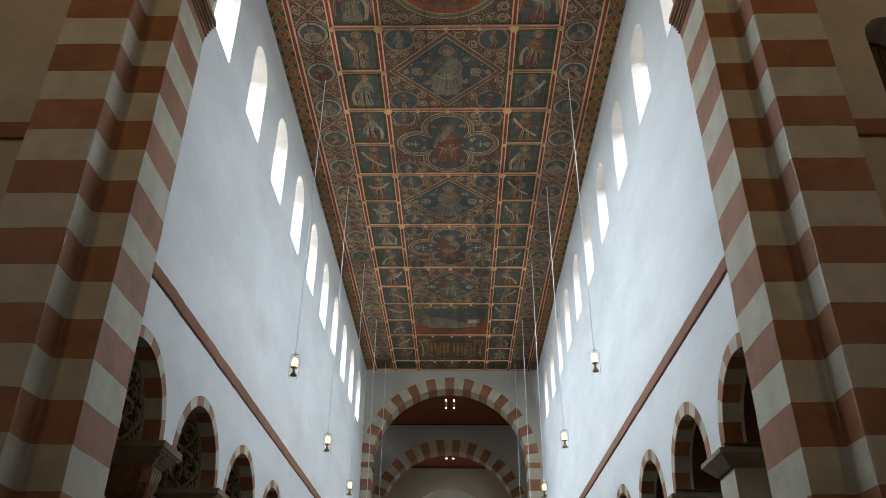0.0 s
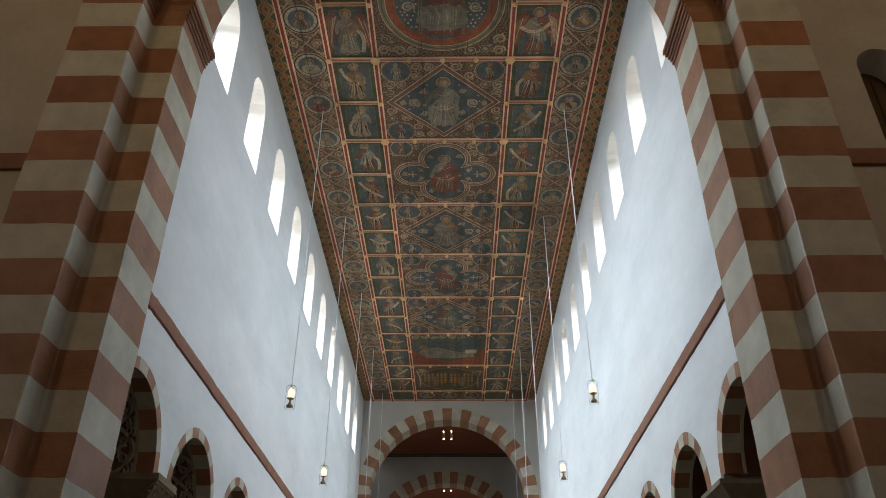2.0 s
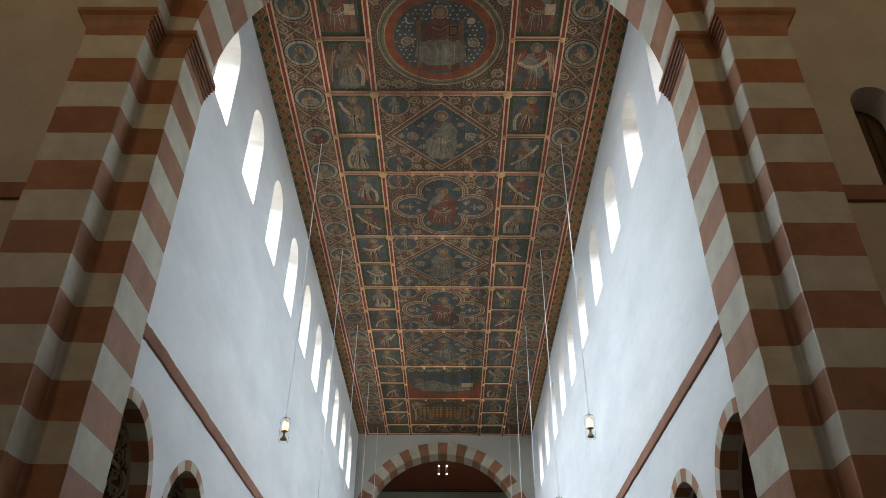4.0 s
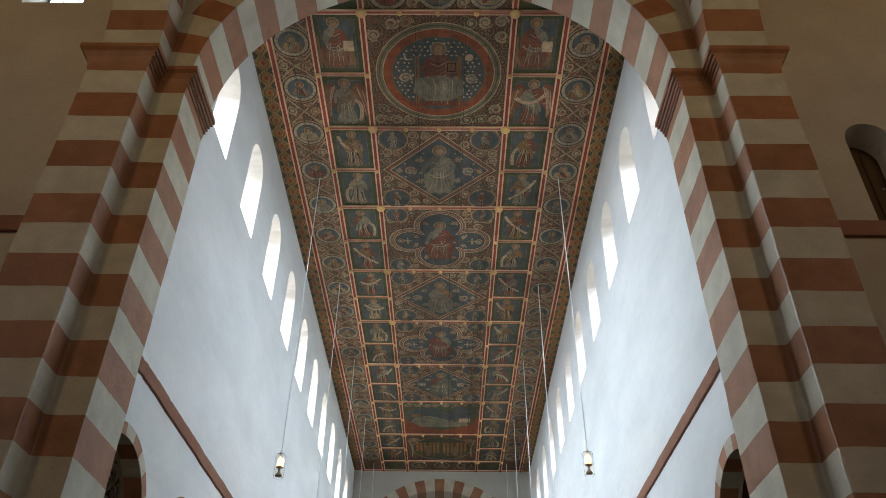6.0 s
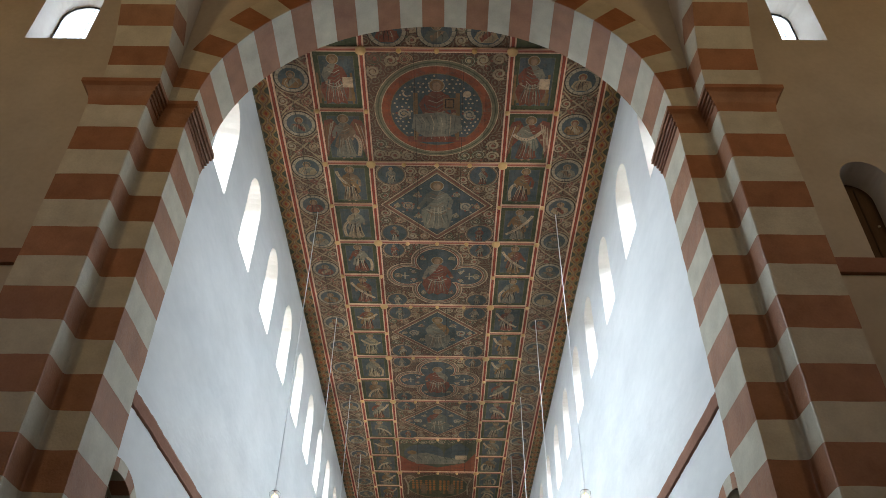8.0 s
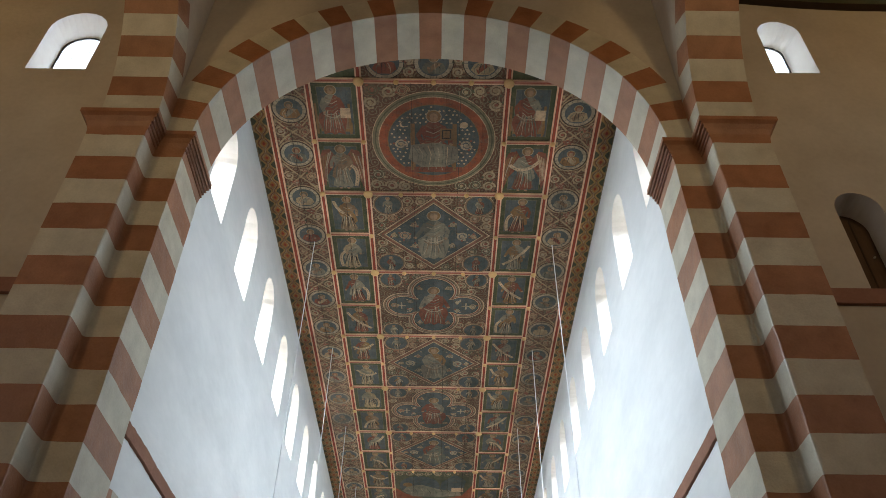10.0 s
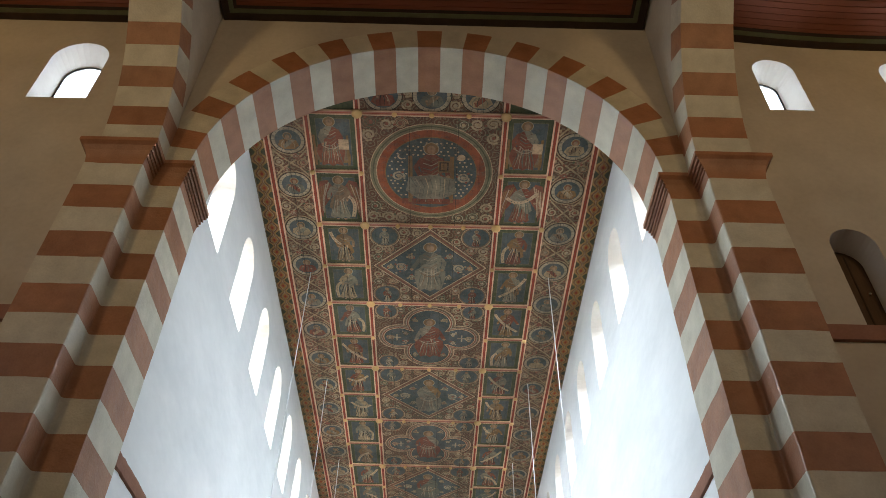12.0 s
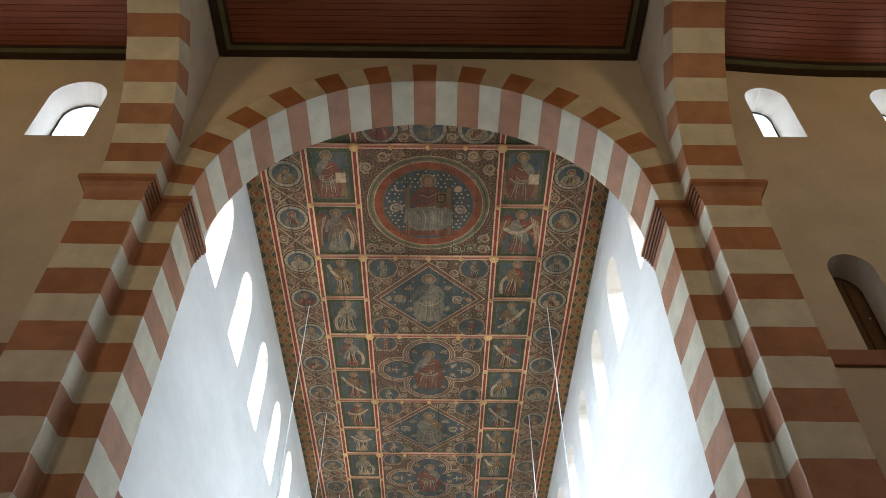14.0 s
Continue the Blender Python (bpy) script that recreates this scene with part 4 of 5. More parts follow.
def shape(x, y, h, robe, second, layer, seated=False, wings=False, band=True, lean=0.0, posts=True):
    """A plain draped shape with a round gold disc on top."""
    w = h * (0.20 if not seated else 0.215)
    at = lambda u, v: (x + u * w + lean * v * h, y - v * h)
    j = lambda q=0.08: rng.uniform(-q, q)
    fine = 0.006 + 0.010 * h
    if wings:
        for s in (-1, 1):
            P.next_coat()
            P.poly([at(s * 0.45, 0.24), at(s * 0.9, 0.40), at(s * 1.5, 0.36), at(s * 1.85, 0.12), at(s * 1.9, -0.2), at(s * 1.6, -0.46), at(s * 1.35, -0.2), at(s * 0.7, 0.02)], "robered" if s < 0 else "scrollred", layer)
            for q in range(5):
                P.ribbon([at(s * (0.8 + 0.2 * q), 0.34 - 0.03 * q), at(s * (1.25 + 0.13 * q), 0.02 - 0.03 * q), at(s * (1.45 + 0.08 * q), -0.34 + 0.04 * q)], fine * 1.6, rng.choice(("cream", "ochre", "pale")), layer + 1, True)
    P.next_coat()
    if seated:
        # seat with posts
        for s in (-1, 1) if posts else ():
            P.rect(*sorted((at(s * 1.12, 0)[0], at(s * 1.3, 0)[0])), y - 0.14 * h, y + 0.46 * h, "ochre", layer)
        if posts:
            P.rect(at(-1.12, 0)[0], at(1.12, 0)[0], y + 0.10 * h, y + 0.36 * h, "tan", layer)
        skirt = [at(-0.5, 0.02), at(-0.98, -0.06), at(-1.04 + j(), -0.2), at(-0.86, -0.36), at(-0.72 + j(), -0.47), at(-0.3, -0.43), at(0.0, -0.48), at(0.32, -0.43), at(0.74 + j(), -0.47), at(0.86, -0.34), at(1.04 + j(), -0.2), at(0.98, -0.06), at(0.5, 0.02)]
    else:
        skirt = [at(-0.48, 0.03), at(-0.62 + j(), -0.2), at(-0.86 + j(), -0.42), at(-0.6, -0.46), at(-0.32 + j(), -0.43), at(0.0, -0.475), at(0.34 + j(), -0.43), at(0.62, -0.46), at(0.84 + j(), -0.41), at(0.62 + j(), -0.2), at(0.48, 0.03)]
        for s in (-1, 1):
            P.disc(*at(s * 0.32, -0.475), 0.03 * h, "flesh", layer + 1, 0.018 * h, k=8)
    P.next_coat()
    P.poly(skirt, second if seated else robe, layer + 1)
    P.next_coat()
    P.poly([at(-0.5, 0.0), at(-0.66, 0.14), at(-0.6, 0.23), at(-0.34, 0.30), at(-0.12, 0.335), at(0.12, 0.335), at(0.34, 0.30), at(0.6, 0.23), at(0.66, 0.14), at(0.5, 0.0)], robe, layer + 2)
    # cloak across the body
    s = rng.choice((-1, 1))
    P.next_coat()
    P.poly([at(-0.62 * s, 0.25), at(-0.2 * s, 0.31), at(0.1 * s, 0.16), at(0.72 * s, -0.02), at(0.95 * s, -0.22 + j()), at(0.62 * s, -0.27), at(0.15 * s, -0.16), at(-0.4 * s, -0.06), at(-0.72 * s, 0.06)], second, layer + 3)
    # arms
    for q in (-1, 1):
        tip = at(q * rng.uniform(0.5, 1.25), rng.uniform(-0.06, 0.0))
        P.ribbon([at(q * 0.5, 0.25), at(q * (0.84 + j()), 0.11), tip], 0.06 * h, robe if q == s else second, layer + 4)
        P.disc(*tip, h * 0.026, "flesh", layer + 5, k=8)
    # folds, light and dark
    for q in range(11):
        u = -0.85 + 0.17 * q + j(0.05)
        v0, v1 = rng.uniform(-0.12, 0.02), rng.uniform(-0.46, -0.34)
        P.ribbon([at(u * 0.5, v0), at(u * 0.72 + j(0.1), (v0 + v1) / 2), at(u * 0.95, v1)], fine * 1.5, (("dark", "pale", "robedark", "cream", "dark") if h < 1.5 else ("robedark", "pale", "tan", "pale", "robedark"))[q % 5], layer + 5, True)
    for q in range(5):
        v = 0.26 - 0.06 * q
        P.ribbon([at(-0.42 * s, v), at(0.0, v - 0.05 - 0.01 * q), at(0.44 * s, v - 0.02 * q)], fine, ("tan", "pale", "robedark")[q % 3], layer + 5)
    if seated:
        for q in range(2):
            v = -0.05 - 0.05 * q
            P.ribbon([at(-0.7 + 0.1 * q, v), at(-0.2, v - 0.07), at(0.2, v - 0.07), at(0.7 - 0.1 * q, v)], fine * 1.4, ("pale", "tan")[q % 2], layer + 6)
    P.disc(*at(0, 0.40), h * 0.092, "ochre", layer + 3, k=18)
    P.loop(*at(0, 0.40), h * 0.09, fine * 0.8, "pale", layer + 5, k=18)
    P.disc(*at(0, 0.385), h * 0.050, "flesh", layer + 6, h * 0.062, k=12)
    P.disc(*at(0, 0.41), h * 0.056, "tan", layer + 5, h * 0.056, k=12)
    if band:
        # an inscribed scroll, held high, laid across or hanging down
        t = rng.choice((-1, 1))
        p0, p1, p2 = rng.choice((((1.35, 0.30), (0.75, -0.02), (-1.2, -0.30)), ((1.3, 0.36), (1.0, 0.10), (0.35, 0.02)), ((0.75, 0.05), (1.5, -0.05), (1.0, -0.42)), ((-0.5, 0.06), (0.9, -0.02), (1.25, -0.40)), ((1.3, 0.10), (0.1, -0.16), (-1.2, 0.22))))
        bend = lambda q: at(*(t ** (1 - e) * ((1 - q) ** 2 * p0[e] + 2 * q * (1 - q) * p1[e] + q * q * p2[e]) for e in (0, 1)))
        P.ribbon([bend(q / 10) for q in range(11)], 0.068 * h, "pale", layer + 6)
        P.ribbon([bend(q / 10) for q in range(11)], 0.054 * h, "cream", layer + 7)
        for q in range(9):
            P.disc(*bend(0.08 + 0.105 * q), 0.008 * h, "robedark", layer + 8, 0.014 * h, k=5)


def medallion(x, y, r, layer, fill="blue"):
    P.disc(x, y, r, "pale", layer)
    P.loop(x, y, r, 0.02, "dark", layer + 1)
    for i in range(18):
        a = 2 * math.pi * i / 18
        P.ribbon([(x + r * 0.78 * math.cos(a), y + r * 0.78 * math.sin(a)), (x + r * math.cos(a), y + r * math.sin(a))], 0.012, "robedark", layer + 1)
    P.disc(x, y, r * 0.78, fill, layer + 2)
    robe = rng.choice(("ochre", "robered", "robedark", "robe", "scroll"))
    h = r * 0.78
    j = lambda q: rng.uniform(-q, q) * h
    P.poly([(x - 0.80 * h, y + 0.50 * h), (x - 0.62 * h + j(0.06), y + 0.02 * h), (x - 0.20 * h, y - 0.14 * h), (x + 0.20 * h, y - 0.14 * h),
            (x + 0.62 * h + j(0.06), y + 0.02 * h), (x + 0.80 * h, y + 0.50 * h), (x + 0.42 * h, y + 0.86 * h), (x - 0.42 * h, y + 0.86 * h)], robe, layer + 3)
    t = rng.choice((-1, 1))
    P.poly([(x - 0.55 * t * h, y), (x - 0.1 * t * h, y - 0.05 * h), (x + 0.45 * t * h, y + 0.45 * h), (x + 0.30 * t * h, y + 0.80 * h), (x - 0.15 * t * h, y + 0.40 * h)], rng.choice(("robered", "tan", "robe", "scroll")), layer + 4)
    for q in (-0.5, -0.2, 0.1, 0.4):
        P.ribbon([(x + q * h * 0.6, y + 0.02 * h), (x + q * h * 1.1 + j(0.05), y + 0.4 * h), (x + q * h * 1.0, y + 0.78 * h)], 0.020, rng.choice(("dark", "pale", "robedark")), layer + 5, True)
    for q in (-1, 1):
        P.disc(x + q * 0.34 * h, y + (0.26 + 0.12 * q * t) * h, 0.085 * h, "flesh", layer + 6, k=8)
    P.disc(x, y - 0.40 * h, 0.34 * h, "ochre", layer + 3, k=14)
    P.loop(x, y - 0.40 * h, 0.33 * h, 0.012, "pale", layer + 4, k=14)
    P.disc(x, y - 0.38 * h, 0.235 * h, rng.choice(("tan", "robedark", "scrollred")), layer + 5, 0.27 * h, k=10)
    P.disc(x, y - 0.33 * h, 0.165 * h, "flesh", layer + 6, 0.21 * h, k=10)


def small_roundel(x, y, r, layer):
    P.disc(x, y, r, "tan", layer)
    P.loop(x, y, r, 0.014, "cream", layer + 1)
    P.disc(x, y, r * 0.88, "blue", layer + 1)
    shape(x, y + 0.05 * r, r * 1.62, rng.choice(("robe", "robered", "ochre", "robedark")), rng.choice(("robered", "pale", "robe")), layer + 2, band=False)


# ground of the whole ceiling
P.box(-NAVE, NAVE, BACK - 0.05, END + 0.02, 0.0, "ground")
RAIL_IN, RAIL_OUT, RAIL_EDGE = 1.70, 2.88, 3.88
ROWS_Y = (10.66, 14.20, 17.36, 20.52, 23.62, 26.78, 29.98, 33.30, 36.42)
LAST = 37.48


def long_rail(x, w):
    P.box(x - w / 2, x + w / 2, BACK - 0.04, END, 0.040, "railcream")
    P.box(x - w * 0.25, x + w * 0.25, BACK - 0.04, END, 0.046, "dark")
    P.box(x - w * 0.215, x + w * 0.215, BACK - 0.04, END, 0.053, "railred")


def cross_rail(x0, x1, y, w):
    P.box(x0, x1, y - w / 2, y + w / 2, 0.036, "railcream")
    P.box(x0, x1, y - w * 0.32, y + w * 0.32, 0.043, "railpink")
    P.box(x0, x1, y - w * 0.06, y + w * 0.06, 0.047, "railred")


for x in (-RAIL_OUT, -RAIL_IN, RAIL_IN, RAIL_OUT):
    long_rail(x, 0.145)
for s in (-1, 1):
    long_rail(s * RAIL_EDGE, 0.15)
for y in ROWS_Y:
    cross_rail(-RAIL_OUT + 0.07, -RAIL_IN - 0.07, y, 0.13)
    cross_rail(-RAIL_IN + 0.07, RAIL_IN - 0.07, y, 0.13)
    cross_rail(RAIL_IN + 0.07, RAIL_OUT - 0.07, y, 0.13)
    for s in (-1, 1):
        P.boss(s * RAIL_IN, y, 0.125)
        P.boss(s * RAIL_OUT, y, 0.075)
    for x in (-0.85, 0.0, 0.85):
        P.boss(x, y, 0.062)
cross_rail(-RAIL_EDGE, RAIL_EDGE, END - 0.08, 0.12)

# side fields, two to a row
EDGES = list(ROWS_Y)
SIDE_ROWS = []
for a, b in zip(EDGES, EDGES[1:]):
    SIDE_ROWS += [(a, (a + b) / 2), ((a + b) / 2, b)]
for i, (a, b) in enumerate(SIDE_ROWS):
    for s in (-1, 1):
        x0, x1 = sorted((s * (RAIL_IN + 0.07), s * (RAIL_OUT - 0.07)))
        ya, yb = a + 0.065, b - 0.065
        P.rect(x0, x1, ya, yb, "green", 1)
        P.rect(x0 + 0.115, x1 - 0.115, ya + 0.13, yb - 0.11, "sage", 2)
        P.rect(x0 + 0.125, x1 - 0.125, ya + 0.14, yb - 0.12, "blue", 3)
        cx, cy, h = (x0 + x1) / 2, (ya + yb) / 2, (yb - ya) * 0.92
        if i == 0:
            P.rect(x0 + 0.12, x1 - 0.16, cy + 0.35, cy + 0.62, "ochre", 4)
            P.rect(cx + 0.1, cx + 0.34, cy - 0.1, cy + 0.2, "cream", 12)
            shape(cx - 0.08, cy, h, "robe", "robered", 5, seated=True, band=False)
        else:
            robe, second = rng.choice((("robe", "tan"), ("ochre", "robered"), ("tan", "ochre"), ("robered", "robe"), ("robe", "ochre"), ("scroll", "robe"), ("robered", "ochre"), ("tan", "robedark")))
            shape(cx, cy, h, robe, second, 4, wings=i == 1, lean=rng.uniform(-0.08, 0.08))
        if i % 2 == 0:
            cross_rail(x0, x1, b, 0.10)
            P.boss(s * RAIL_IN, b, 0.06)
            P.boss(s * RAIL_OUT, b, 0.065)
for s in (-1, 1):
    x0, x1 = sorted((s * (RAIL_IN + 0.07), s * (RAIL_OUT - 0.07)))
    P.rect(x0, x1, BACK - 0.04, ROWS_Y[0] - 0.065, "green", 1)
    P.rect(x0 + 0.3, x1 - 0.3, BACK - 0.04, ROWS_Y[0] - 0.2, "blue", 2)
    P.rect(x0, x1, ROWS_Y[-1] + 0.065, END - 0.15, "olive", 1)

# central fields
X = RAIL_IN - 0.075


def round_field(y0, y1):
    cy, r = (y0 + y1) / 2, 1.50
    scrolls(-X + 0.02, X - 0.02, y0 + 0.1, y1 - 0.1, 2, lambda x, y: math.hypot(x, y - cy) < r + 0.12, 0.36, 0.042)
    for i, (q, c) in enumerate(((r, "cream"), (r - 0.02, "sage"), (r - 0.07, "olive"), (r - 0.10, "sage"), (r - 0.16, "cream"), (r - 0.18, "red"), (r - 0.38, "ochre"), (r - 0.40, "blue"))):
        P.disc(0, cy, q, c, 4 + i, k=48)
    for i in range(-9, 10):
        for j in range(-9, 10):
            x, y = 0.125 * (i + 0.5 * (j % 2)) + rng.uniform(-0.02, 0.02), cy + 0.118 * j + rng.uniform(-0.02, 0.02)
            if math.hypot(x, y - cy) < 1.06 and (abs(x) > 0.58 or y < cy - 0.5) and rng.random() < 0.92:
                P.disc(x, y, 0.027, "cream", 13, k=7)
    for s in (-1, 1):
        P.rect(s * 0.5 - 0.05, s * 0.5 + 0.05, cy - 0.55, cy + 0.95, "ochre", 13)
        spiral(s * 0.8, cy + 0.1, 0.16, 0.5, s, "pale", 13)
    P.rect(-0.72, 0.72, cy + 0.82, cy + 1.0, "robered", 14)
    P.disc(0.72, cy - 0.52, 0.10, "cream", 14, k=12)
    P.disc(-0.72, cy - 0.52, 0.09, "cream", 14, k=12)
    P.disc(-0.69, cy - 0.54, 0.08, "blue", 15, k=12)
    shape(0, cy + 0.02, 2.0, "robered", "robered", 15, seated=True, band=False)
    P.poly([(-0.62, cy + 0.55), (-0.55, cy + 0.1), (0.1, cy + 0.02), (0.58, cy + 0.15), (0.62, cy + 0.6), (0.3, cy + 0.8), (-0.3, cy + 0.82)], "robe", 21)
    for q in range(9):
        P.ribbon([(-0.5 + 0.12 * q, cy + 0.12 + 0.03 * (q % 3)), (-0.36 + 0.10 * q, cy + 0.4), (-0.42 + 0.105 * q, cy + 0.74)], 0.024, ("robedark", "pale", "robedark", "cream")[q % 4], 22, True)
    P.rect(0.16, 0.46, cy - 0.42, cy - 0.06, "ochre", 22)
    P.rect(0.20, 0.42, cy - 0.38, cy - 0.10, "dark", 23)
    P.rect(0.23, 0.39, cy - 0.35, cy - 0.13, "ochre", 24)


def diamond_field(y0, y1, robe, second):
    cy, hx, hy = (y0 + y1) / 2, X - 0.06, (y1 - y0) / 2 - 0.12
    scrolls(-X + 0.02, X - 0.02, y0 + 0.1, y1 - 0.1, 2, lambda x, y: abs(x) / hx + abs(y - cy) / hy < 1.08, 0.34)
    for i, (q, c) in enumerate(((1.0, "dark"), (0.99, "cream"), (0.965, "tan"), (0.935, "dark"), (0.928, "scrollred"), (0.895, "tan"), (0.862, "cream"), (0.838, "dark"), (0.826, "blue"))):
        P.poly([(-hx * q, cy), (0, cy - hy * q), (hx * q, cy), (0, cy + hy * q)], c, 5 + i)
    for sx in (-1, 1):
        for sy in (-1, 1):
            small_roundel(sx * (X - 0.42), cy + sy * (hy - 0.29), 0.39, 15)
            spiral(sx * 0.52, cy + sy * 0.42, 0.10, 1.0 + sy, sx * sy, "scroll", 15, 0.024)
            P.disc(sx * 0.93, cy + sy * 0.26, 0.035, "pale", 15, k=6)
            P.disc(sx * 0.42, cy + sy * 0.66, 0.03, "pale", 15, k=6)
        spiral(sx * 0.80, cy + 0.02, 0.17, 1.0, sx, "pale", 15, 0.04)
        spiral(sx * 1.08, cy + 0.02, 0.09, 2.0, -sx, "scroll", 15, 0.03)
    shape(0, cy + 0.03, (y1 - y0) * 0.64, robe, second, 16, seated=True, band=False, posts=False)


def quatrefoil_field(y0, y1):
    cy, hy = (y0 + y1) / 2, (y1 - y0) / 2 - 0.10
    inside = lambda x, y: (x / 1.02) ** 2 + ((y - cy) / hy) ** 2 < 1.0 or (abs(x) < 1.56 and abs(y - cy) < 0.66)
    scrolls(-X + 0.02, X - 0.02, y0 + 0.1, y1 - 0.1, 2, inside, 0.33)
    for i, (e, c) in enumerate(((0.0, "dark"), (0.012, "cream"), (0.045, "tan"), (0.09, "dark"), (0.10, "pale"), (0.13, "scrollred"), (0.165, "cream"), (0.195, "dark"), (0.208, "blue"))):
        for sx in (-1, 1):
            P.disc(sx * 0.90, cy, 0.66 - e, c, 5 + i, 0.62 - e, k=28)
        P.disc(0, cy - hy + 0.78, 0.80 - e, c, 5 + i, 0.78 - e, k=28)
        P.disc(0, cy + hy - 0.78, 0.80 - e, c, 5 + i, 0.78 - e, k=28)
        P.rect(-0.8 + e, 0.8 - e, cy - 0.5 + e, cy + 0.5 - e, c, 5 + i)
    for sx in (-1, 1):
        for sy in (-1, 1):
            small_roundel(sx * (X - 0.37), cy + sy * (hy - 0.24), 0.33, 15)
            P.disc(sx * 0.80, cy + sy * 0.30, 0.03, "pale", 15, k=6)
            spiral(sx * 0.44, cy + sy * 0.86, 0.09, 1.0 + sy, sx * sy, "scroll", 15, 0.022)
            spiral(sx * 0.72, cy + sy * 0.20, 0.08, 2.0 + sy, -sx * sy, "pale", 15, 0.022)
        P.rect(sx * 0.98 - 0.022, sx * 0.98 + 0.022, cy - 0.16, cy + 0.16, "pale", 15)
        P.rect(sx * 0.98 - 0.13, sx * 0.98 + 0.13, cy - 0.022, cy + 0.022, "pale", 15.5)
        spiral(sx * 1.2, cy, 0.12, 1.0, sx, "scroll", 16, 0.03)
    shape(0, cy + 0.03, (y1 - y0) * 0.62, "robe", "robered", 16, seated=True, band=False, posts=False)


def sleeper_field(y0, y1):
    cy = (y0 + y1) / 2
    P.rect(-X, X, y0 + 0.07, y1 - 0.07, "olive", 1)
    P.poly([(-X, y1 - 0.07), (-X, cy), (-1.2, cy + 0.6), (0.0, y1 - 0.45), (1.2, cy + 0.7), (X, cy - 0.3), (X, y1 - 0.07)], "red", 2)
    P.poly([(0.2, cy + 0.25), (0.35, cy - 0.6), (0.9, y0 + 0.35), (1.35, cy - 0.7), (1.25, cy + 0.1), (0.8, cy + 0.3)], "blue", 3)
    P.disc(-0.6, cy - 0.2, 0.85, "blue", 3, 0.9)
    P.poly([(-1.35, cy + 0.3), (-1.1, cy - 0.15), (-0.5, cy - 0.3), (0.2, cy + 0.1), (1.1, cy + 0.35), (1.2, cy + 0.7), (0.3, cy + 0.85), (-0.9, cy + 0.85)], "robe", 4)
    for q in range(8):
        P.ribbon([(-1.1 + 0.27 * q, cy + 0.05), (-0.95 + 0.27 * q, cy + 0.45), (-1.0 + 0.27 * q, cy + 0.8)], 0.04, rng.choice(("robedark", "pale", "olive")), 5, True)
    P.rect(0.75, 1.25, cy - 0.05, cy + 0.35, "cream", 6)
    P.disc(-1.1, cy - 0.3, 0.2, "ochre", 6)
    scrolls(-X + 0.05, X - 0.05, y0 + 0.12, y0 + 0.55, 4, cell=0.4)


def tree_field(y0, y1):
    cy = (y0 + y1) / 2
    P.rect(-X, X, y0 + 0.07, y1 - 0.07, "ground", 1)
    P.disc(0, cy + 0.05, 1.4, "olive", 2, 1.3, k=32)
    P.loop(0, cy + 0.05, 1.4, 0.05, "scroll", 3, 1.3)
    for x, n, h in ((-0.95, 3, 5), (-0.35, 3, 6), (0.30, 3, 6), (0.92, 3, 5)):
        P.rect(x - 0.05, x + 0.05, cy - 0.2, cy + 0.95, "ochre", 3)
        for i in range(n):
            for j in range(h):
                if abs(i - 1) + abs(j - h / 2 + 0.5) < 3.6:
                    P.disc(x + (i - 1) * 0.18, cy - 0.55 + j * 0.2, 0.068, "orange", 4, 0.085, k=8)
    for x in (-0.65, 0.62):
        P.poly([(x - 0.12, cy + 0.9), (x + 0.12, cy + 0.9), (x + 0.14, cy - 0.1), (x, cy - 0.3), (x - 0.14, cy - 0.1)], "tan", 5)
    for s in (-1, 1):
        P.ribbon([(s * 1.4, cy + 1.0), (s * 1.35, cy), (s * 1.5, cy - 0.9)], 0.07, "pale", 5)
        spiral(s * 1.3, cy - 0.9, 0.25, 0, s, "scroll", 6, 0.05)


round_field(ROWS_Y[0], ROWS_Y[1])
diamond_field(ROWS_Y[1], ROWS_Y[2], "robedark", "robe")
quatrefoil_field(ROWS_Y[2], ROWS_Y[3])
diamond_field(ROWS_Y[3], ROWS_Y[4], "ochre", "robe")
quatrefoil_field(ROWS_Y[4], ROWS_Y[5])
diamond_field(ROWS_Y[5], ROWS_Y[6], "robered", "robedark")
sleeper_field(ROWS_Y[6], ROWS_Y[7])
tree_field(ROWS_Y[7], ROWS_Y[8])
for x in (-1.1, 0.0, 1.1):
    medallion(x, 10.18, 0.44, 3)
    medallion(x, 36.95, 0.40, 3)
for x in (-0.55, 0.55):
    spiral(x, 10.42, 0.14, 1, 1, "scroll", 3)
    spiral(x, 10.10, 0.12, 2, -1, "scroll", 3)

# joints of the boards, open here and there
for x, a, b in ((-1.12, 17.4, 23.5), (-0.52, 10.7, 20.4), (0.30, 20.6, 29.9), (0.62, 10.7, 17.3), (1.18, 23.7, 33.2), (-0.86, 26.9, 36.4), (0.58, 30.1, 36.4), (-2.30, 14.3, 20.4), (2.25, 17.4, 26.6), (-3.42, 12.0, 24.0), (3.36, 14.0, 30.0)):
    P.ribbon([(x + 0.006 * math.sin(q * 1.7), a + (b - a) * q / 12) for q in range(13)], 0.010, "dark", 23.5)

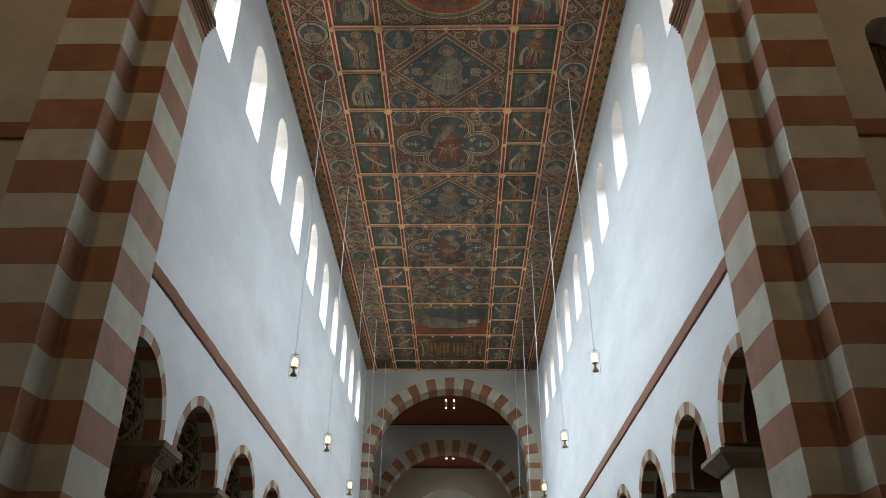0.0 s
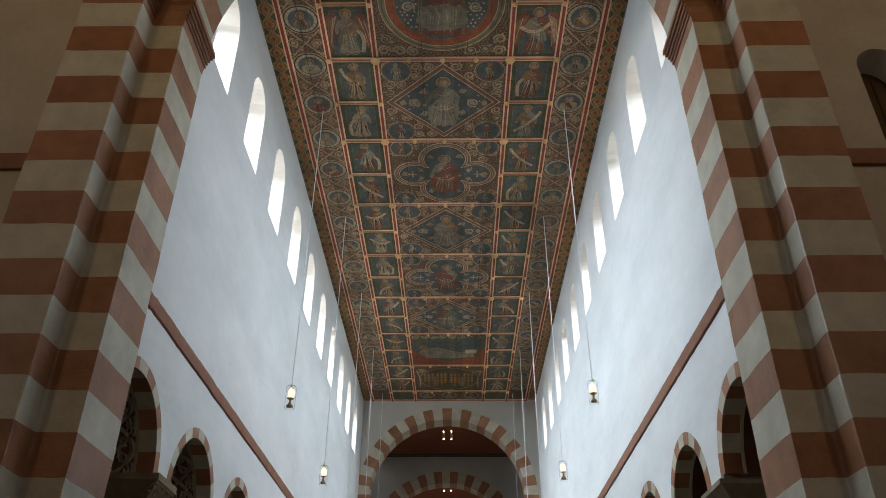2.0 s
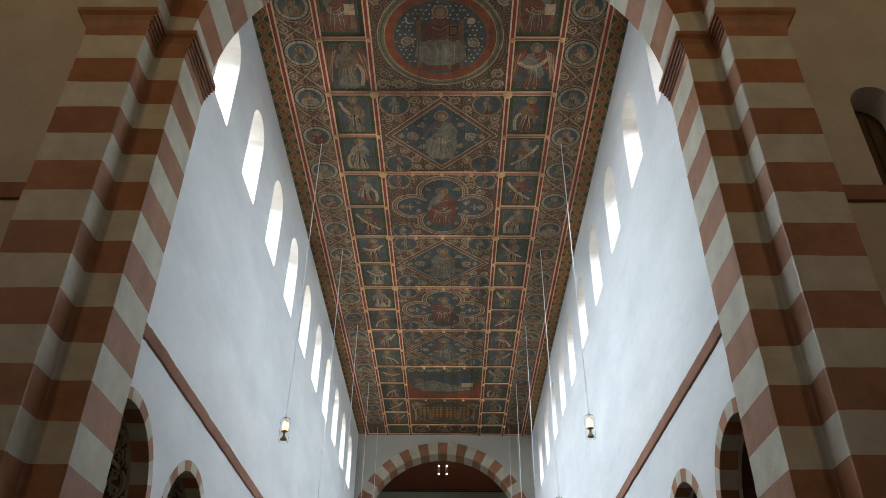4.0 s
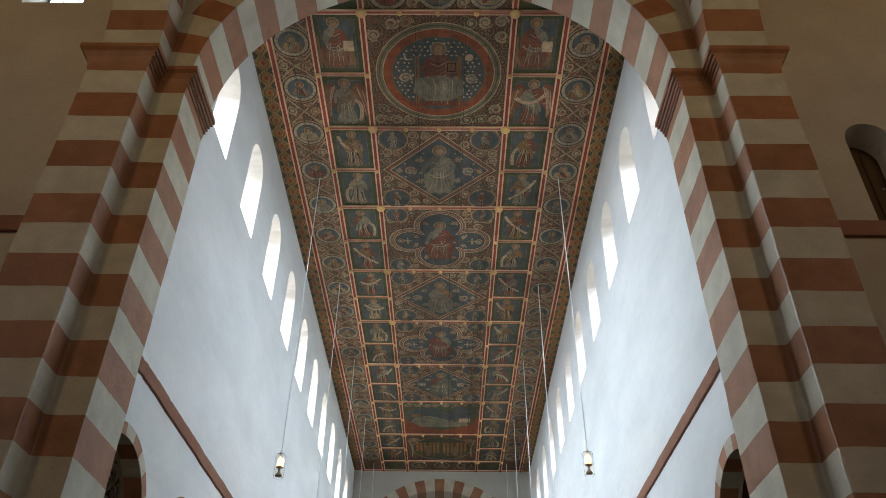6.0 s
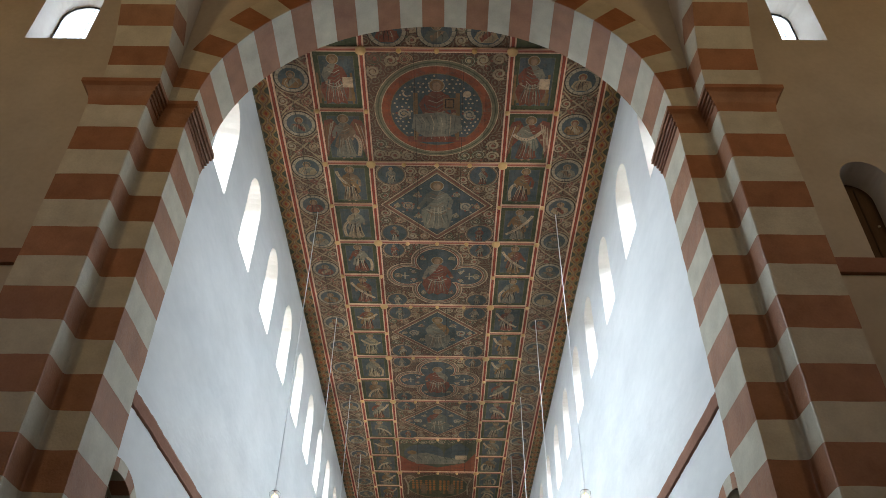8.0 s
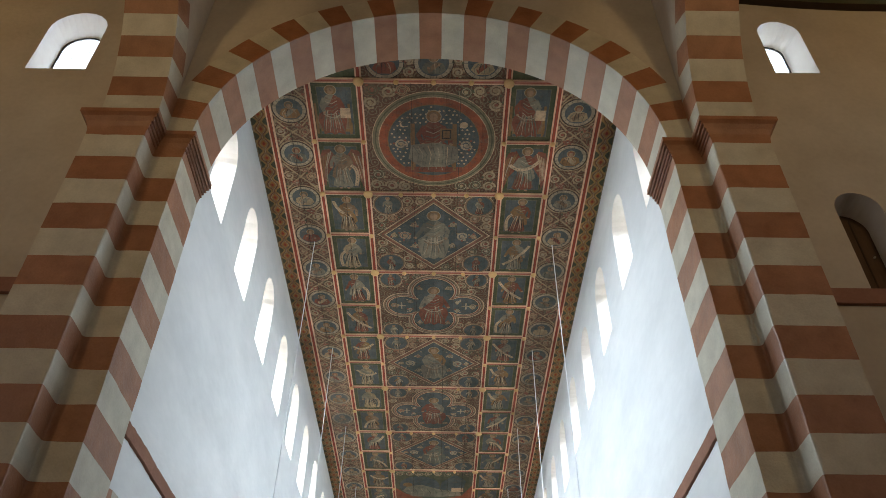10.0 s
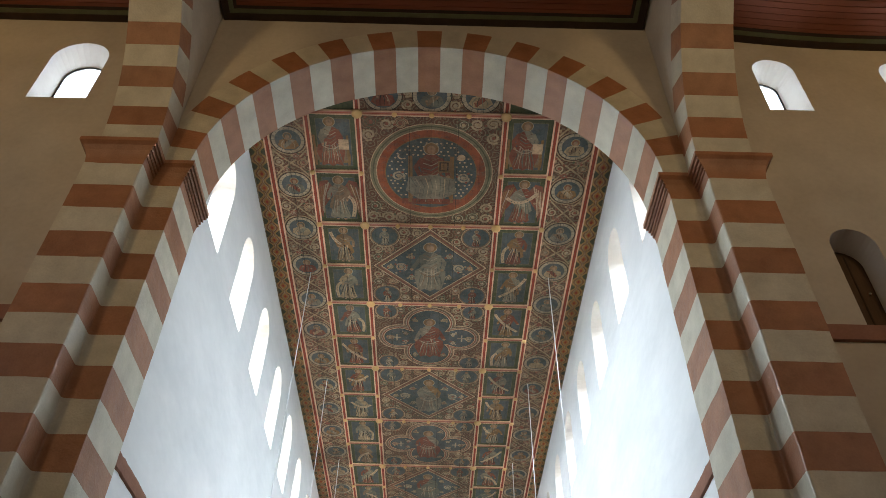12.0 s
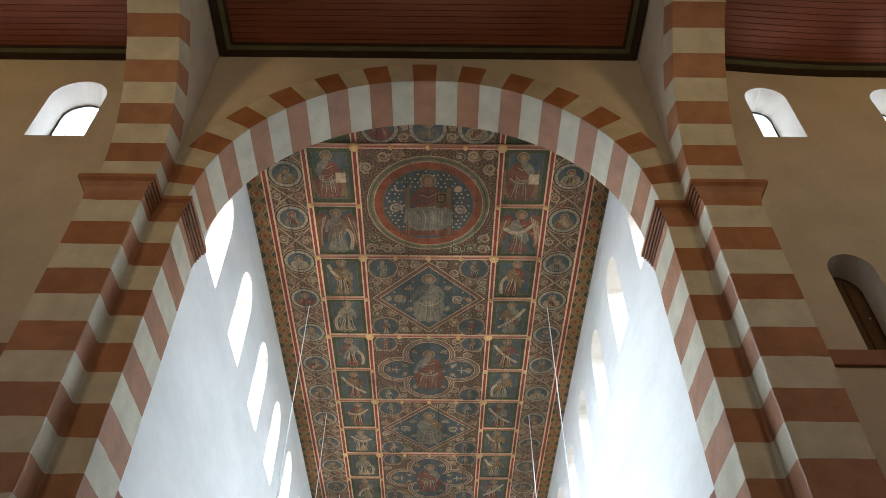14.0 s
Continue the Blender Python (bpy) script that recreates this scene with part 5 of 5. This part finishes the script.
# strips of roundels
for s in (-1, 1):
    x = s * (RAIL_OUT + RAIL_EDGE) / 2
    ys = [10.12 + 1.39 * i + (0.04 * i if i > 2 else 0) for i in range(20)]
    ys = [y for y in ys if y < END - 0.5]
    for y in ys:
        medallion(x, y, 0.40, 4)
        P.loop(x, y, 0.44, 0.03, "scroll", 3)
    for a, b in zip(ys, ys[1:]):
        m = (a + b) / 2
        for q in (-1, 1):
            P.ribbon([(x + q * 0.40, a + 0.30), (x + q * 0.22, a + 0.52), (x, m), (x - q * 0.22, b - 0.52), (x - q * 0.40, b - 0.30)], 0.045, "scroll", 2)
            spiral(x + q * 0.29, m - 0.02, 0.145, 1.5 * q, q, "scroll", 3, 0.03)
            spiral(x + q * 0.13, m - q * 0.21, 0.09, 0.5, -q, "scrollred", 3, 0.026)
            spiral(x + q * 0.43, a + 0.42, 0.06, 0.5, -q, "scroll", 3, 0.022)
            spiral(x + q * 0.43, b - 0.42, 0.06, 0.5, q, "scroll", 3, 0.022)

# wavy border along the walls
for s in (-1, 1):
    a, b = RAIL_EDGE + 0.075, NAVE - 0.002
    P.rect(*sorted((s * a, s * b)), BACK - 0.04, END, "border", 1)
    P.rect(*sorted((s * (b - 0.03), s * b)), BACK - 0.04, END, "pale", 2)
    mid, step = (a + b) / 2 - 0.005, 0.46
    n = int((END - BACK) / step)
    for i in range(n):
        y = BACK + step * (i + 0.5)
        wave = lambda amp, q: [(s * (mid + q * amp * (0.45 + 0.55 * math.cos(2 * math.pi * (t / 10 - 0.5)))), y - step / 2 + step * t / 10) for t in range(11)]
        for q in (-1, 1):
            P.poly([(s * (mid + q * 0.185), y - step * 0.80), (s * (mid + q * 0.11), y - step * 0.66), (s * (mid + q * 0.065), y - step * 0.5), (s * (mid + q * 0.11), y - step * 0.34), (s * (mid + q * 0.185), y - step * 0.2)], "olive", 2)
            P.ribbon(wave(0.125, q), 0.045, "ochre", 3)
            P.ribbon(wave(0.145, q), 0.014, "scrollred", 4)
            P.ribbon(wave(0.10, q), 0.012, "cream", 4)
        P.poly([(s * mid - 0.075, y), (s * mid, y - 0.12), (s * mid + 0.075, y), (s * mid, y + 0.12)], "orange", 4)
        P.disc(s * mid, y, 0.032, "railred", 5, 0.05, k=8)
P.done()
bm = bmesh.new()
add_box(bm, -NAVE - 0.1, NAVE + 0.1, BACK - 0.05, END, CEIL + 0.002, CEIL + 0.12)
setting("ceiling_boards", bm, M_BATTEN, "rough boards carrying the painted nave ceiling", "ceiling")
